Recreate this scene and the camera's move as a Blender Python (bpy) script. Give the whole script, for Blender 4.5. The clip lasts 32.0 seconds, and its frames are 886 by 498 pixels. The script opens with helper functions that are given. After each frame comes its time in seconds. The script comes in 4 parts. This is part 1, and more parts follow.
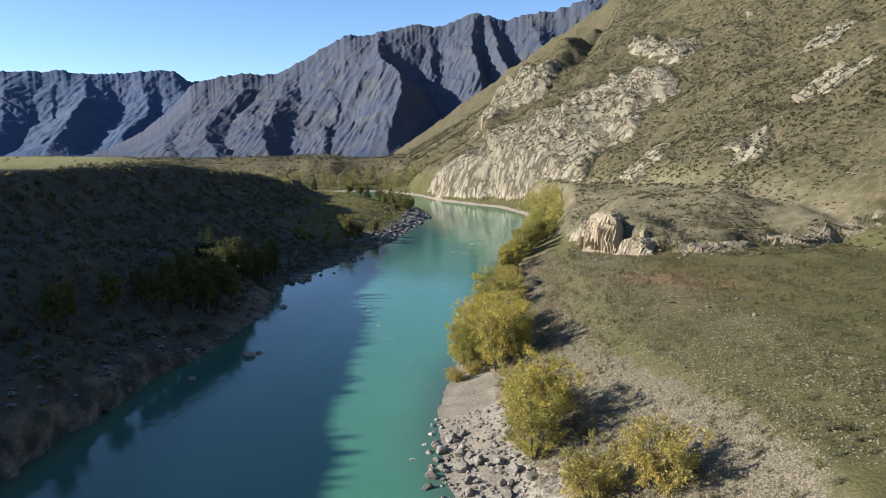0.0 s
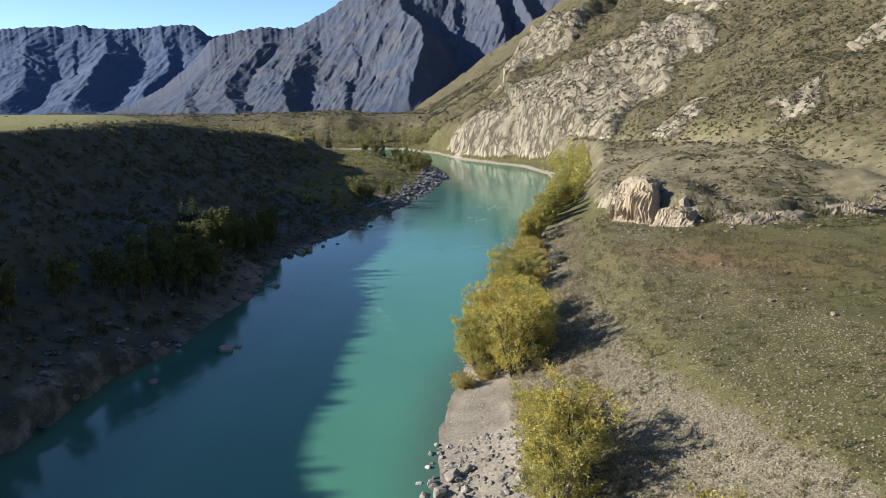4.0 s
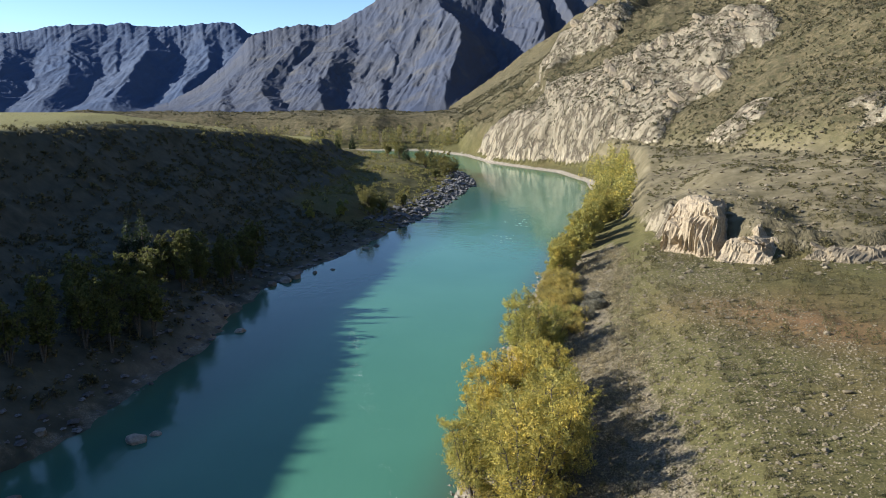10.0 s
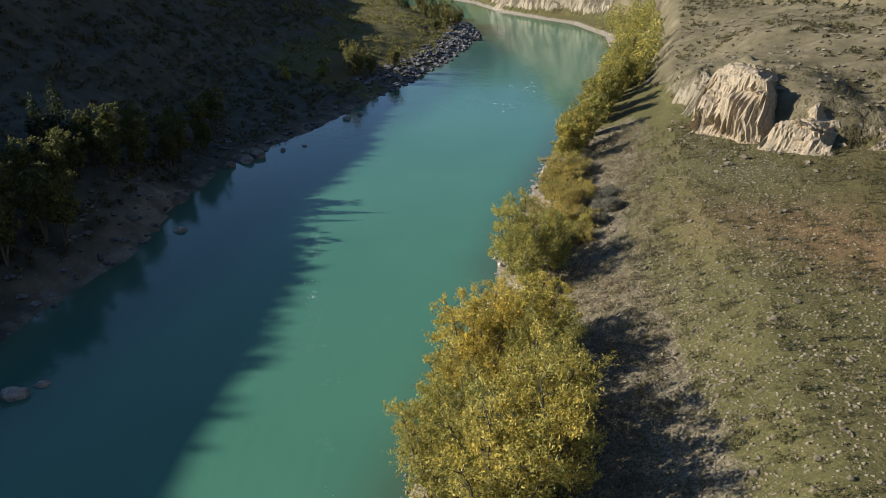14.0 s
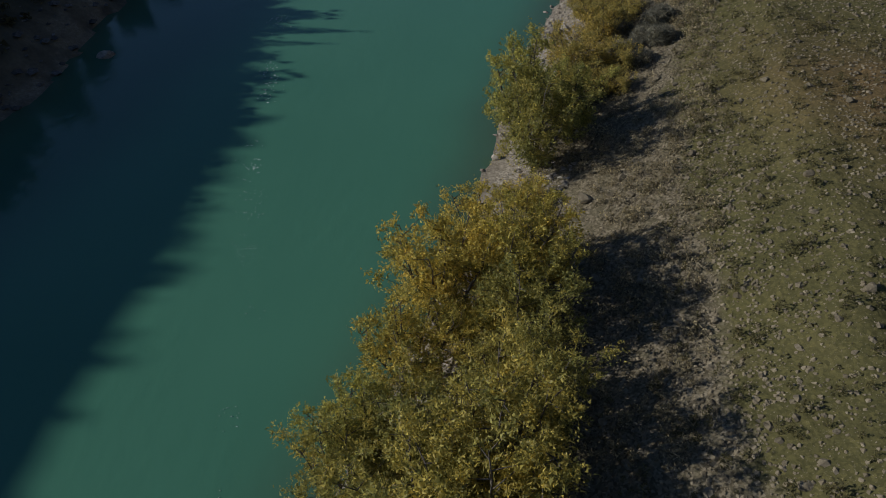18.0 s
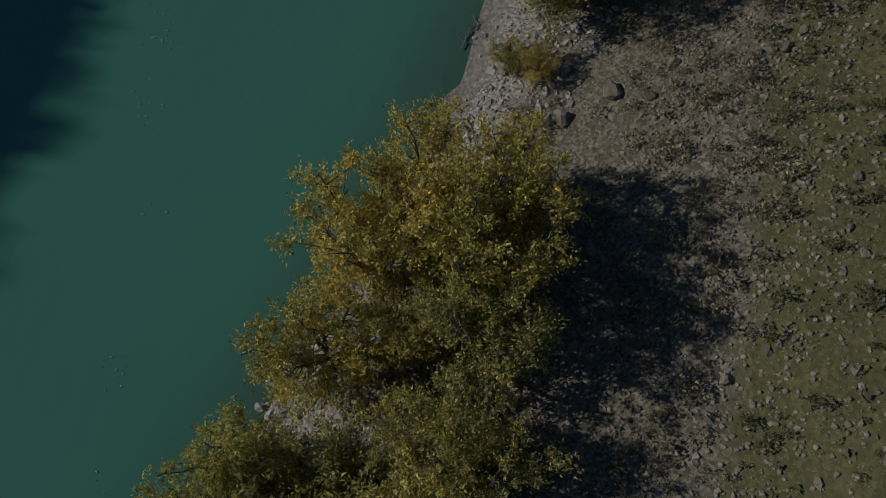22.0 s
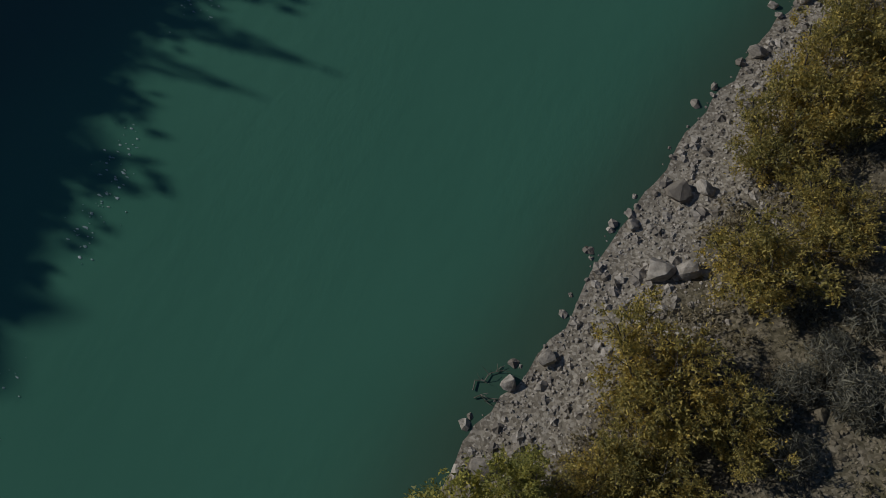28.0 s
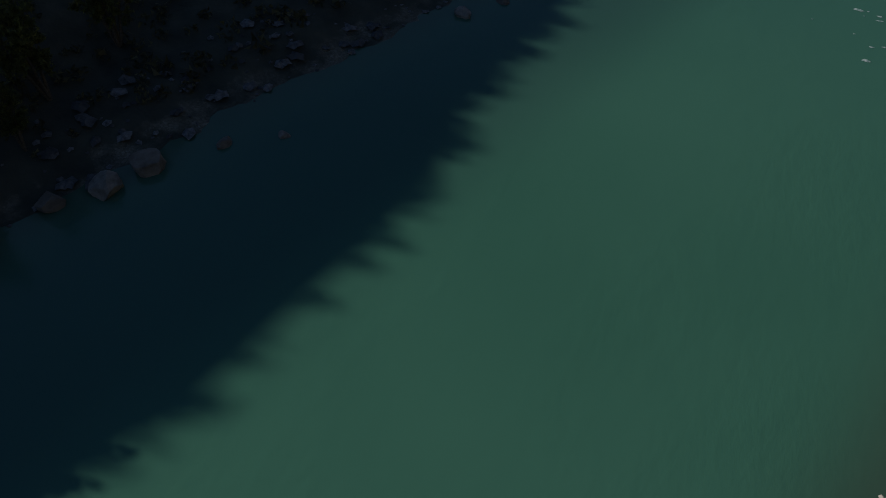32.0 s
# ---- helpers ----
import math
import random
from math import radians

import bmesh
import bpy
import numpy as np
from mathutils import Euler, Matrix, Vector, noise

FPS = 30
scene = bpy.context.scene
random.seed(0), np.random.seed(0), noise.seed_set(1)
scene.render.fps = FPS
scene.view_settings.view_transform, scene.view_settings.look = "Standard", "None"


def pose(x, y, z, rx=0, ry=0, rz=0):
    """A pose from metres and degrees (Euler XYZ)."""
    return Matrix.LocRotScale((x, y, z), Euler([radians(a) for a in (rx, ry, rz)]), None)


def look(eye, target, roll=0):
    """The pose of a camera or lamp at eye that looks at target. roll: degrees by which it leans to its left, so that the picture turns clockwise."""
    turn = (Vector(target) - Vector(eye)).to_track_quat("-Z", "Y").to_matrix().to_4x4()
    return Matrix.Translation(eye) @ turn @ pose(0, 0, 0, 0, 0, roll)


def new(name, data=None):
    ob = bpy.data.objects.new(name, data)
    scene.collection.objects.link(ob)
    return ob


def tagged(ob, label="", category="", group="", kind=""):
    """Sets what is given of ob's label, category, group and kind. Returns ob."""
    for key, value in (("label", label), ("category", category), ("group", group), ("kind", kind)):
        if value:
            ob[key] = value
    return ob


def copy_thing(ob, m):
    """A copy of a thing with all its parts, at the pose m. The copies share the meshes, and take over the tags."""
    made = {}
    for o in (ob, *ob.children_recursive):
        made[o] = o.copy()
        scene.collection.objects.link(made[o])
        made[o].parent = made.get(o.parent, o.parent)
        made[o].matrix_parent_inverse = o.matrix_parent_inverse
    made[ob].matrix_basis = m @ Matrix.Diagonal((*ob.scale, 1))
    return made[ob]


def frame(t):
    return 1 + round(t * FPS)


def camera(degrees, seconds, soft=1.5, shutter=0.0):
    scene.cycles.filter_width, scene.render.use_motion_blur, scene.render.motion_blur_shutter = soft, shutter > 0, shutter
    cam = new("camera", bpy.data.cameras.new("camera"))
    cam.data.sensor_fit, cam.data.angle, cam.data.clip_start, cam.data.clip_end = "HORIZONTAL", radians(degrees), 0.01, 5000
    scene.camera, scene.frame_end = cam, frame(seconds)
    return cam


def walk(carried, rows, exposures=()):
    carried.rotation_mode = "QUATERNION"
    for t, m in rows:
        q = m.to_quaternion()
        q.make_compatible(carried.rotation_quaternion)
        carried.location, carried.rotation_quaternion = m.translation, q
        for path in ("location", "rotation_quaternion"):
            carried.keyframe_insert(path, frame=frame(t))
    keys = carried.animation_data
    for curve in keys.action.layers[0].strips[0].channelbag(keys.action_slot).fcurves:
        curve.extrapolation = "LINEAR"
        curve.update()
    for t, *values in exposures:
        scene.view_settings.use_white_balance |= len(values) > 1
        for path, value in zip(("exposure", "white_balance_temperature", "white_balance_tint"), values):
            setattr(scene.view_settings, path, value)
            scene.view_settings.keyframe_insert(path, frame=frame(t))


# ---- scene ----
# ---- camera and its walk: seconds, place, heading, tilt, lean ----
cam = camera(63.0, 32.0, soft=0.9)
PATH = [
    (0, -4.01, -22.42, 29.60, -2.97, -8.30, -0.15),
    (0.5, -3.69, -20.60, 29.62, -2.81, -10.52, -0.23),
    (1, -3.37, -18.72, 29.67, -2.65, -11.69, -0.18),
    (1.5, -3.06, -16.81, 29.71, -2.48, -11.68, -0.24),
    (2, -2.75, -14.84, 29.76, -2.33, -11.67, -0.26),
    (2.5, -2.38, -12.80, 29.80, -2.17, -11.69, -0.31),
    (3, -2.02, -10.72, 29.84, -2.04, -11.70, -0.31),
    (3.5, -1.68, -8.65, 29.86, -1.55, -11.75, -0.38),
    (5.5, -0.00, -0.01, 29.99, -0.00, -11.81, -0.54),
    (6, 0.34, 2.03, 29.98, 0.39, -11.80, -0.47),
    (6.5, 0.67, 3.98, 29.96, 0.74, -11.79, -0.34),
    (7, 1.03, 5.99, 29.97, 1.01, -11.79, -0.21),
    (7.5, 1.35, 8.07, 29.99, 1.23, -11.80, -0.18),
    (8, 1.65, 10.21, 30.00, 1.36, -11.82, -0.15),
    (8.5, 1.98, 12.42, 30.01, 1.48, -11.84, -0.14),
    (9, 2.36, 14.63, 30.02, 1.63, -11.87, -0.17),
    (9.5, 2.71, 16.83, 30.02, 1.78, -11.89, -0.18),
    (10, 3.02, 19.01, 30.02, 1.89, -11.90, -0.16),
    (10.5, 3.37, 21.22, 30.01, 2.02, -11.91, -0.16),
    (11, 3.70, 23.45, 29.99, 2.17, -11.92, -0.09),
    (11.5, 4.02, 25.73, 29.96, 2.27, -11.92, -0.09),
    (12, 4.30, 28.08, 29.90, 2.39, -12.01, -0.12),
    (12.5, 4.63, 30.30, 29.85, 2.50, -13.22, -0.12),
    (13, 4.98, 32.47, 29.83, 2.60, -16.43, -0.05),
    (13.5, 5.28, 34.67, 29.82, 2.65, -20.01, 0.11),
    (14, 5.57, 36.81, 29.81, 2.69, -23.55, 0.26),
    (14.5, 5.93, 39.01, 29.81, 2.82, -27.15, 0.31),
    (16.5, 7.81, 47.74, 29.60, 3.14, -38.47, 0.13),
    (17, 8.25, 49.97, 29.55, 4.25, -38.46, -0.03),
    (17.5, 8.68, 52.18, 29.51, 5.51, -39.02, -0.28),
    (18, 9.05, 54.37, 29.47, 6.63, -42.15, -0.43),
    (18.5, 9.35, 56.57, 29.44, 7.26, -47.48, -0.53),
    (19, 9.60, 58.81, 29.40, 8.33, -53.02, -0.47),
    (19.5, 9.73, 60.97, 29.37, 9.11, -58.37, -0.28),
    (20, 9.88, 63.15, 29.35, 9.47, -63.80, -0.04),
    (20.5, 10.03, 65.36, 29.33, 10.53, -68.77, 0.21),
    (21, 10.17, 67.62, 29.31, 11.35, -71.20, 0.38),
    (21.5, 10.28, 69.90, 29.30, 12.34, -71.34, 0.15),
    (22, 10.37, 72.10, 29.29, 13.33, -71.28, 0.26),
    (22.5, 10.41, 74.24, 29.30, 14.26, -71.09, 0.17),
    (23, 10.42, 76.46, 29.29, 15.34, -71.03, -0.08),
    (23.5, 10.37, 78.67, 29.30, 16.07, -70.96, -0.01),
    (24, 10.27, 80.90, 29.30, 16.85, -70.95, 0.01),
    (24.5, 10.15, 83.18, 29.30, 17.67, -71.00, -0.01),
    (25, 10.01, 85.41, 29.29, 18.51, -71.02, 0.09),
    (25.5, 9.88, 87.60, 29.26, 19.38, -70.82, 0.02),
    (27.5, 9.01, 96.58, 28.99, 24.14, -70.04, 0.48),
    (28, 8.72, 98.74, 28.97, 25.38, -67.99, -0.13),
    (28.5, 8.37, 100.79, 28.96, 26.14, -65.88, -0.14),
    (29, 7.99, 102.84, 28.97, 26.55, -63.86, -0.05),
    (29.5, 7.57, 104.92, 28.98, 26.93, -61.94, -0.10),
    (30, 7.09, 107.06, 28.99, 27.10, -60.08, 0.01),
    (30.5, 6.51, 109.25, 29.00, 27.13, -58.13, -0.06),
    (31, 5.85, 111.66, 28.99, 27.19, -55.12, 0.19),
    (31.5, 5.20, 114.18, 28.98, 27.36, -52.09, 0.51),
    (32, 4.61, 116.68, 28.97, 28.06, -48.42, -0.07),
]
walk(cam, [(t, pose(x, y, z, 90 + tilt, 0, yaw) @ pose(0, 0, 0, 0, 0, lean)) for t, x, y, z, yaw, tilt, lean in PATH],
     [(0, 1.0, 6150, 10), (9, 1.04, 6200, 10), (12, 1.06, 6300, 10), (13.5, 0.87, 6450, 10), (14.5, 0.50, 6500, 10), (17, -0.17, 6250, 10), (19, -0.77, 5950, 10), (21, -0.95, 5600, 10), (23, -0.94, 5700, 10), (25, -0.94, 5800, 10), (28, -1.05, 5950, 10), (30, -1.18, 6000, 10), (31, -1.12, 6050, 10), (32, -0.85, 6200, 10)])


# ---- world and sun ----
SUN_EL, SUN_AZ = 23.3, (0.998, 0.06)          # elevation, and the way the shadows fall
world = bpy.data.worlds.new("sky")
scene.world = world
world.use_nodes = True
wn, wl = world.node_tree.nodes, world.node_tree.links
sky = wn.new("ShaderNodeTexSky")
sky.sky_type = "NISHITA"
sky.sun_disc = False
sky.sun_elevation = radians(SUN_EL)
sky.sun_rotation = math.atan2(-SUN_AZ[0], -SUN_AZ[1])
sky.altitude, sky.air_density, sky.dust_density, sky.ozone_density = 1200, 0.8, 0.05, 3.0
wl.new(sky.outputs[0], wn["Background"].inputs[0])
wn["Background"].inputs[1].default_value = 0.10
sun = new("sun", bpy.data.lights.new("sun", "SUN"))
sun.data.energy, sun.data.angle, sun.data.color = 5.0, radians(0.8), (1.0, 0.93, 0.82)
c = math.cos(radians(SUN_EL))
sun.matrix_world = look((0, 0, 200), (SUN_AZ[0] * c, SUN_AZ[1] * c, 200 - math.sin(radians(SUN_EL))))


# ---- noise and shapes of the land ----
def hash01(i, j, seed):
    n = (i.astype(np.int64) * 374761393 + j.astype(np.int64) * 668265263 + seed * 974634911) & 0x7FFFFFFF
    n = ((n ^ (n >> 13)) * 1274126177) & 0x7FFFFFFF
    return ((n ^ (n >> 16)) & 0xFFFFFF) / float(0xFFFFFF)


def vnoise(x, y, seed=0):
    """Smooth noise from -1 to 1."""
    xi, yi = np.floor(x), np.floor(y)
    fx, fy = x - xi, y - yi
    u, v = fx * fx * fx * (fx * (fx * 6 - 15) + 10), fy * fy * fy * (fy * (fy * 6 - 15) + 10)
    a, b = hash01(xi, yi, seed), hash01(xi + 1, yi, seed)
    d, e = hash01(xi, yi + 1, seed), hash01(xi + 1, yi + 1, seed)
    return 2 * ((a * (1 - u) + b * u) * (1 - v) + (d * (1 - u) + e * u) * v) - 1


def fbm(x, y, seed=0, octaves=5, gain=0.5):
    total, amp, f = 0, 1.0, 1.0
    for k in range(octaves):
        total = total + amp * vnoise(x * f + 17.3 * k, y * f - 9.1 * k, seed + k)
        amp, f = amp * gain, f * 2.03
    return total


def ridged(x, y, seed=0, octaves=5, gain=0.5):
    total, amp, f = 0, 1.0, 1.0
    for k in range(octaves):
        total = total + amp * (1 - 2 * np.abs(vnoise(x * f + 31.7 * k, y * f + 5.3 * k, seed + k)))
        amp, f = amp * gain, f * 2.07
    return total


def smooth(a, b, v):
    t = np.clip((v - a) / (b - a), 0, 1)
    return t * t * (3 - 2 * t)


def along(line, x, y):
    """Distance to a polyline, signed (positive on its right), and the place along it, as a count of its points."""
    best, side, place = np.full(np.shape(x), 1e9), np.zeros(np.shape(x)), np.zeros(np.shape(x))
    for n, ((ax, ay), (bx, by)) in enumerate(zip(line[:-1], line[1:])):
        ex, ey = bx - ax, by - ay
        t = np.clip(((x - ax) * ex + (y - ay) * ey) / (ex * ex + ey * ey), 0, 1)
        d = np.hypot(x - ax - t * ex, y - ay - t * ey)
        near = d < best
        best = np.where(near, d, best)
        side = np.where(near, np.sign(ex * (ay - y) - ey * (ax - x)), side)
        place = np.where(near, n + t, place)
    return best * side, place


# The two waterlines of the river, upstream to downstream.
BANK_R = [(-80, -330), (-28, -130), (-10, -30), (-1.5, 20), (0.2, 35), (-0.7, 42), (-0.3, 54), (0.3, 60), (1.0, 65), (2.4, 70), (3.2, 74), (4.8, 80), (5.9, 85), (6.7, 89.2), (7.3, 93),
          (8.1, 97), (8.2, 102.5), (9.2, 105.5), (10.3, 112.2), (11.5, 118), (12.6, 122.9), (13.9, 128.1), (14.9, 133.5), (16.2, 138), (21, 158), (28, 185), (36, 215), (43, 246),
          (46, 278), (39, 313), (28.4, 329.4), (14.2, 353), (1.4, 397), (-20.5, 433), (-57.5, 436), (-100, 445), (-160, 450), (-310, 480), (-630, 615)]
BANK_L = [(-120, -330), (-76, -130), (-52, -30), (-43, 20), (-40.4, 40), (-37.6, 58), (-36.5, 70), (-32.5, 79.5), (-31.2, 88), (-30.6, 93), (-28.8, 101), (-30.2, 111), (-29.8, 120),
          (-29.4, 130), (-27, 137), (-25.7, 142), (-23, 150), (-18.5, 163), (-13.5, 183), (-9.5, 197), (-2.8, 225), (3.5, 262), (5.5, 268), (4.5, 285), (0, 317), (-14, 355), (-35, 393),
          (-60, 408), (-100, 413), (-160, 416), (-310, 445), (-630, 580)]
# The edge of the high terrace over the left bank, and the foot of the mountain on the right.
LIP = [(-150, -420), (-96, -119.3), (-71.2, 11.2), (-70.4, 62.2), (-70.8, 146.9), (-62.4, 219.8), (-54.1, 272.4), (-56.7, 322.1), (-84.8, 358.4), (-189.9, 381.3), (-440.5, 410.4), (-920, 535.2)]
FOOT = [(95, -420), (88, -59.1), (85.7, 62.2), (84.7, 158), (77.2, 209.2), (69.4, 259.4), (59.1, 299.4), (38, 326.5), (18, 354), (9, 377), (4, 399), (-3, 424), (5.1, 504), (-10, 660), (-20, 1035.5), (10, 1826), (60, 4000)]
# The front of the low rocky bench.
BENCH = [(40.3, 358.4), (38.6, 203.3), (36.5, 158), (34.6, 133), (37.8, 124.6), (42.4, 117.5), (48.5, 116.5), (58, 115.1), (72, 119), (99.7, 116), (132.6, 62.2), (140, -199.5)]


# A side valley high on the mountain, and the outlines of its bare cliffs: corners, how far they stand out, how bare.
VALE = [(88, 428), (112, 520), (138, 560), (172, 650), (240, 820)]
CLIFFS = [
    ([(4, 398), (22, 390), (40, 371), (50, 365), (60, 353), (74, 355), (84, 344), (94, 344), (104, 340), (116, 333), (122, 307), (119, 300), (112, 297), (102, 300), (92, 284), (86, 285), (77, 280), (68, 271),
      (55, 286), (38, 314), (22, 328), (6, 354)], 4, 1.0),
    ([(41, 423), (52, 430), (66, 438), (82, 440), (86, 424), (83, 390), (79, 381), (66, 385), (54, 392), (41, 383)], 9, 1.0),
    ([(122, 391), (132, 390), (141, 346), (132, 318), (123, 335)], 4, 0.9),
    ([(90, 195), (96, 192), (101, 186), (97, 182), (90, 188)], 2.5, 0.9),
    ([(55, 206), (70, 240), (85, 243), (88, 234), (81, 229), (74, 228), (64, 206)], 1.5, 0.45),
    ([(140, 240), (152, 262), (166, 258), (160, 236)], 4, 0.8),
    ([(118, 196), (128, 215), (142, 208), (134, 188)], 3, 0.7),
]


def within(outline, x, y):
    """Distance inside a closed outline, negative outside."""
    best, inside = np.full(np.shape(x), 1e9), np.zeros(np.shape(x), bool)
    for (ax, ay), (bx, by) in zip(outline, outline[1:] + outline[:1]):
        ex, ey = bx - ax, by - ay
        t = np.clip(((x - ax) * ex + (y - ay) * ey) / (ex * ex + ey * ey), 0, 1)
        best = np.minimum(best, np.hypot(x - ax - t * ex, y - ay - t * ey))
        crosses = ((ay > y) != (by > y)) & (x < (bx - ax) * (y - ay) / (by - ay + 1e-9) + ax)
        inside = inside ^ crosses
    return np.where(inside, best, -best)


def bank(x, y):
    """Distance beyond the nearer waterline (negative in the water), and whether it is the right bank."""
    r, l = along(BANK_R, x, y)[0], -along(BANK_L, x, y)[0]
    return np.maximum(r, l), r > l


def land(x, y):
    """Height of the ground, and masks: shore, rock, grass, slope of the hill."""
    d, right = bank(x, y)
    d = d + 0.28 * fbm(x / 5, y / 5, 3, 3) + np.where(right, 0.1, 0.5) * fbm(x / 1.7, y / 1.7, 4, 2)
    bed = -2.5 * smooth(0, 9, -d)
    # right bank: shore, scarp, terrace
    tilt = np.clip(-0.03 * (y - 88), 0, 2.2) - 0.013 * np.clip(y - 88, 0, 90)
    level = 6.4 + tilt + 0.11 * np.clip(d - 12, 0, 18) + 0.05 * np.clip(d - 30, 0, 30)
    shore = 0.17 * d + 0.05 * np.maximum(d, 0) ** 1.5
    zr = np.where(d > 0, np.minimum(shore, level * smooth(-2, 13, d)), bed)
    zr = zr + np.where(d > 0, smooth(0, 6, d) * (0.22 * fbm(x / 6, y / 6, 8, 4) + 0.06 * fbm(x / 1.3, y / 1.3, 9, 3)), 0)
    # the rocky bench
    bench, bs = along(BENCH, x, y)
    bench = -bench
    bw = bench + 1.2 * fbm(x / 5, y / 5, 21, 4)
    knoll = np.exp(-(((x - 41) / 7.5) ** 2 + ((y - 140) / 10.0) ** 2))
    rise = 3.0 + 1.5 * fbm(x / 14, y / 14, 22, 2) + knoll * (1.0 + 1.2 * ridged(x / 4.5, y / 4.5, 24, 4))
    step = smooth(-0.4, 1.6 + 2.2 * (1 - knoll), bw) * np.maximum(rise, 0.6)
    zr = zr + np.where(d > 8, step * smooth(8, 16, d), 0) + np.where(bench > 0, 0.20 * np.minimum(bench, 22) + 0.05 * np.clip(bench - 22, 0, 45), 0) * smooth(8, 16, d)
    # the mountain on the right
    foot, fs = along(FOOT, x, y)
    foot = foot + 5 * fbm(x / 40, y / 40, 33, 3) * smooth(150, 60, y) + 2.5 * fbm(x / 14, y / 14, 34, 3)
    up = np.maximum(foot, 0)
    gully = ridged(x / 240 + 0.35 * y / 240, y / 120, 41, 5, 0.5)
    hill = 0.60 * up + 0.03 * np.maximum(up - 90, 0) + gully * np.minimum(up, 260) * 0.07 + 0.022 * np.minimum(up, 60) * ridged(x / 30, y / 30, 45, 3)
    vale = along(VALE, x, y)[0] + 4 * fbm(x / 30, y / 30, 46, 3)
    hill = hill - 26 * smooth(-30, 0, vale) * smooth(24, 2, vale) * smooth(40, 110, up)
    warp_x, warp_y = x + 5 * fbm(x / 16, y / 16, 58, 4), y + 5 * fbm(x / 16, y / 16, 59, 4)
    flute = ridged((x - 0.45 * y) / 12, (y + 0.45 * x) / 34, 57, 4)
    cliff, stand = 0 * x, 0 * x
    for outline, tall, bare in CLIFFS:
        inner = within(outline, warp_x, warp_y)
        cliff = np.maximum(cliff, bare * smooth(-2.5, 2.5, inner))
        stand = np.maximum(stand, smooth(-5, 16, inner) * tall)
    hill = hill + (stand + cliff * (0.6 * flute + 0.45 * ridged(x / 13, y / 13, 60, 4))) * smooth(0, 5, up)
    hill = hill + 6 * smooth(0, 9, up) * smooth(296, 320, y) * smooth(440, 405, y) + 0.35 * ridged(x / 9, y / 9, 55, 4) * smooth(6, 40, up)
    bedded = ((hill + 0.12 * x + 2.0 * fbm(x / 18, y / 18, 63, 3)) / 6.0) % 1.0
    hill = hill + 1.1 * (smooth(0.0, 0.35, bedded) - bedded) * cliff * smooth(1, 5, up)
    zr = zr + np.where(d > 1.5, hill * smooth(1.0, 4.5, d), 0)
    # far side of the bend: terrace before the mountain
    back = smooth(430, 436, y) * np.where(right, 1, 0)
    zb = np.where(d > 0, 1.2 * smooth(0, 6, d) + 3 * smooth(6, 20, d) + (13 + 2.5 * fbm(x / 45, y / 45, 61, 3)) * smooth(20, 62, d + 9 * fbm(x / 30, y / 30, 62, 3)), bed)
    zr = zr * (1 - back) + np.maximum(zb, np.where(up > 0, 16 + hill * 1.0, -9)) * back
    # left bank: shore, flat, steep slope, high terrace
    lip, ls = along(LIP, x, y)
    lw = lip + 3.5 * fbm(x / 28, y / 28, 71, 3) + 1.6 * ridged(x / 9, y / 40, 72, 3) * smooth(0, 14, lip) * smooth(45, 20, lip)
    top = np.interp(y, [160, 230, 258, 278, 360, 640], [25.3, 20.3, 16.4, 13.4, 13.0, 13.0]) + 0.5 * fbm(x / 60, y / 60, 73, 3) + 0.004 * np.minimum(np.maximum(-lip, 0), 900) + 0.1 * fbm(x / 5, y / 5, 74, 2)
    top = np.maximum(top, np.minimum(top + 0.14 * np.maximum(-lip - 6, 0), 25.6 - 0.010 * np.maximum(y - 200, 0)))
    scarp = top - 0.66 * np.maximum(lw, 0) * smooth(-1, 7, lw)
    flat = np.where(d > 0, 1.1 * smooth(0, 5, d) + 3.6 * smooth(4, 26, d), bed) + np.where(d > 0, 0.25 * smooth(0, 4, d) * fbm(x / 4, y / 4, 75, 4), 0)
    k = 1.6
    zl = np.where(d > 0, np.maximum(flat, scarp) + np.maximum(0, k - np.abs(flat - scarp)) ** 2 / (4 * k) * smooth(2, 8, d), bed)
    z = np.where(right, zr, zl) - 40 * smooth(680, 900, np.hypot(x, y)) * np.where(right & (up > 0), 0, 1)
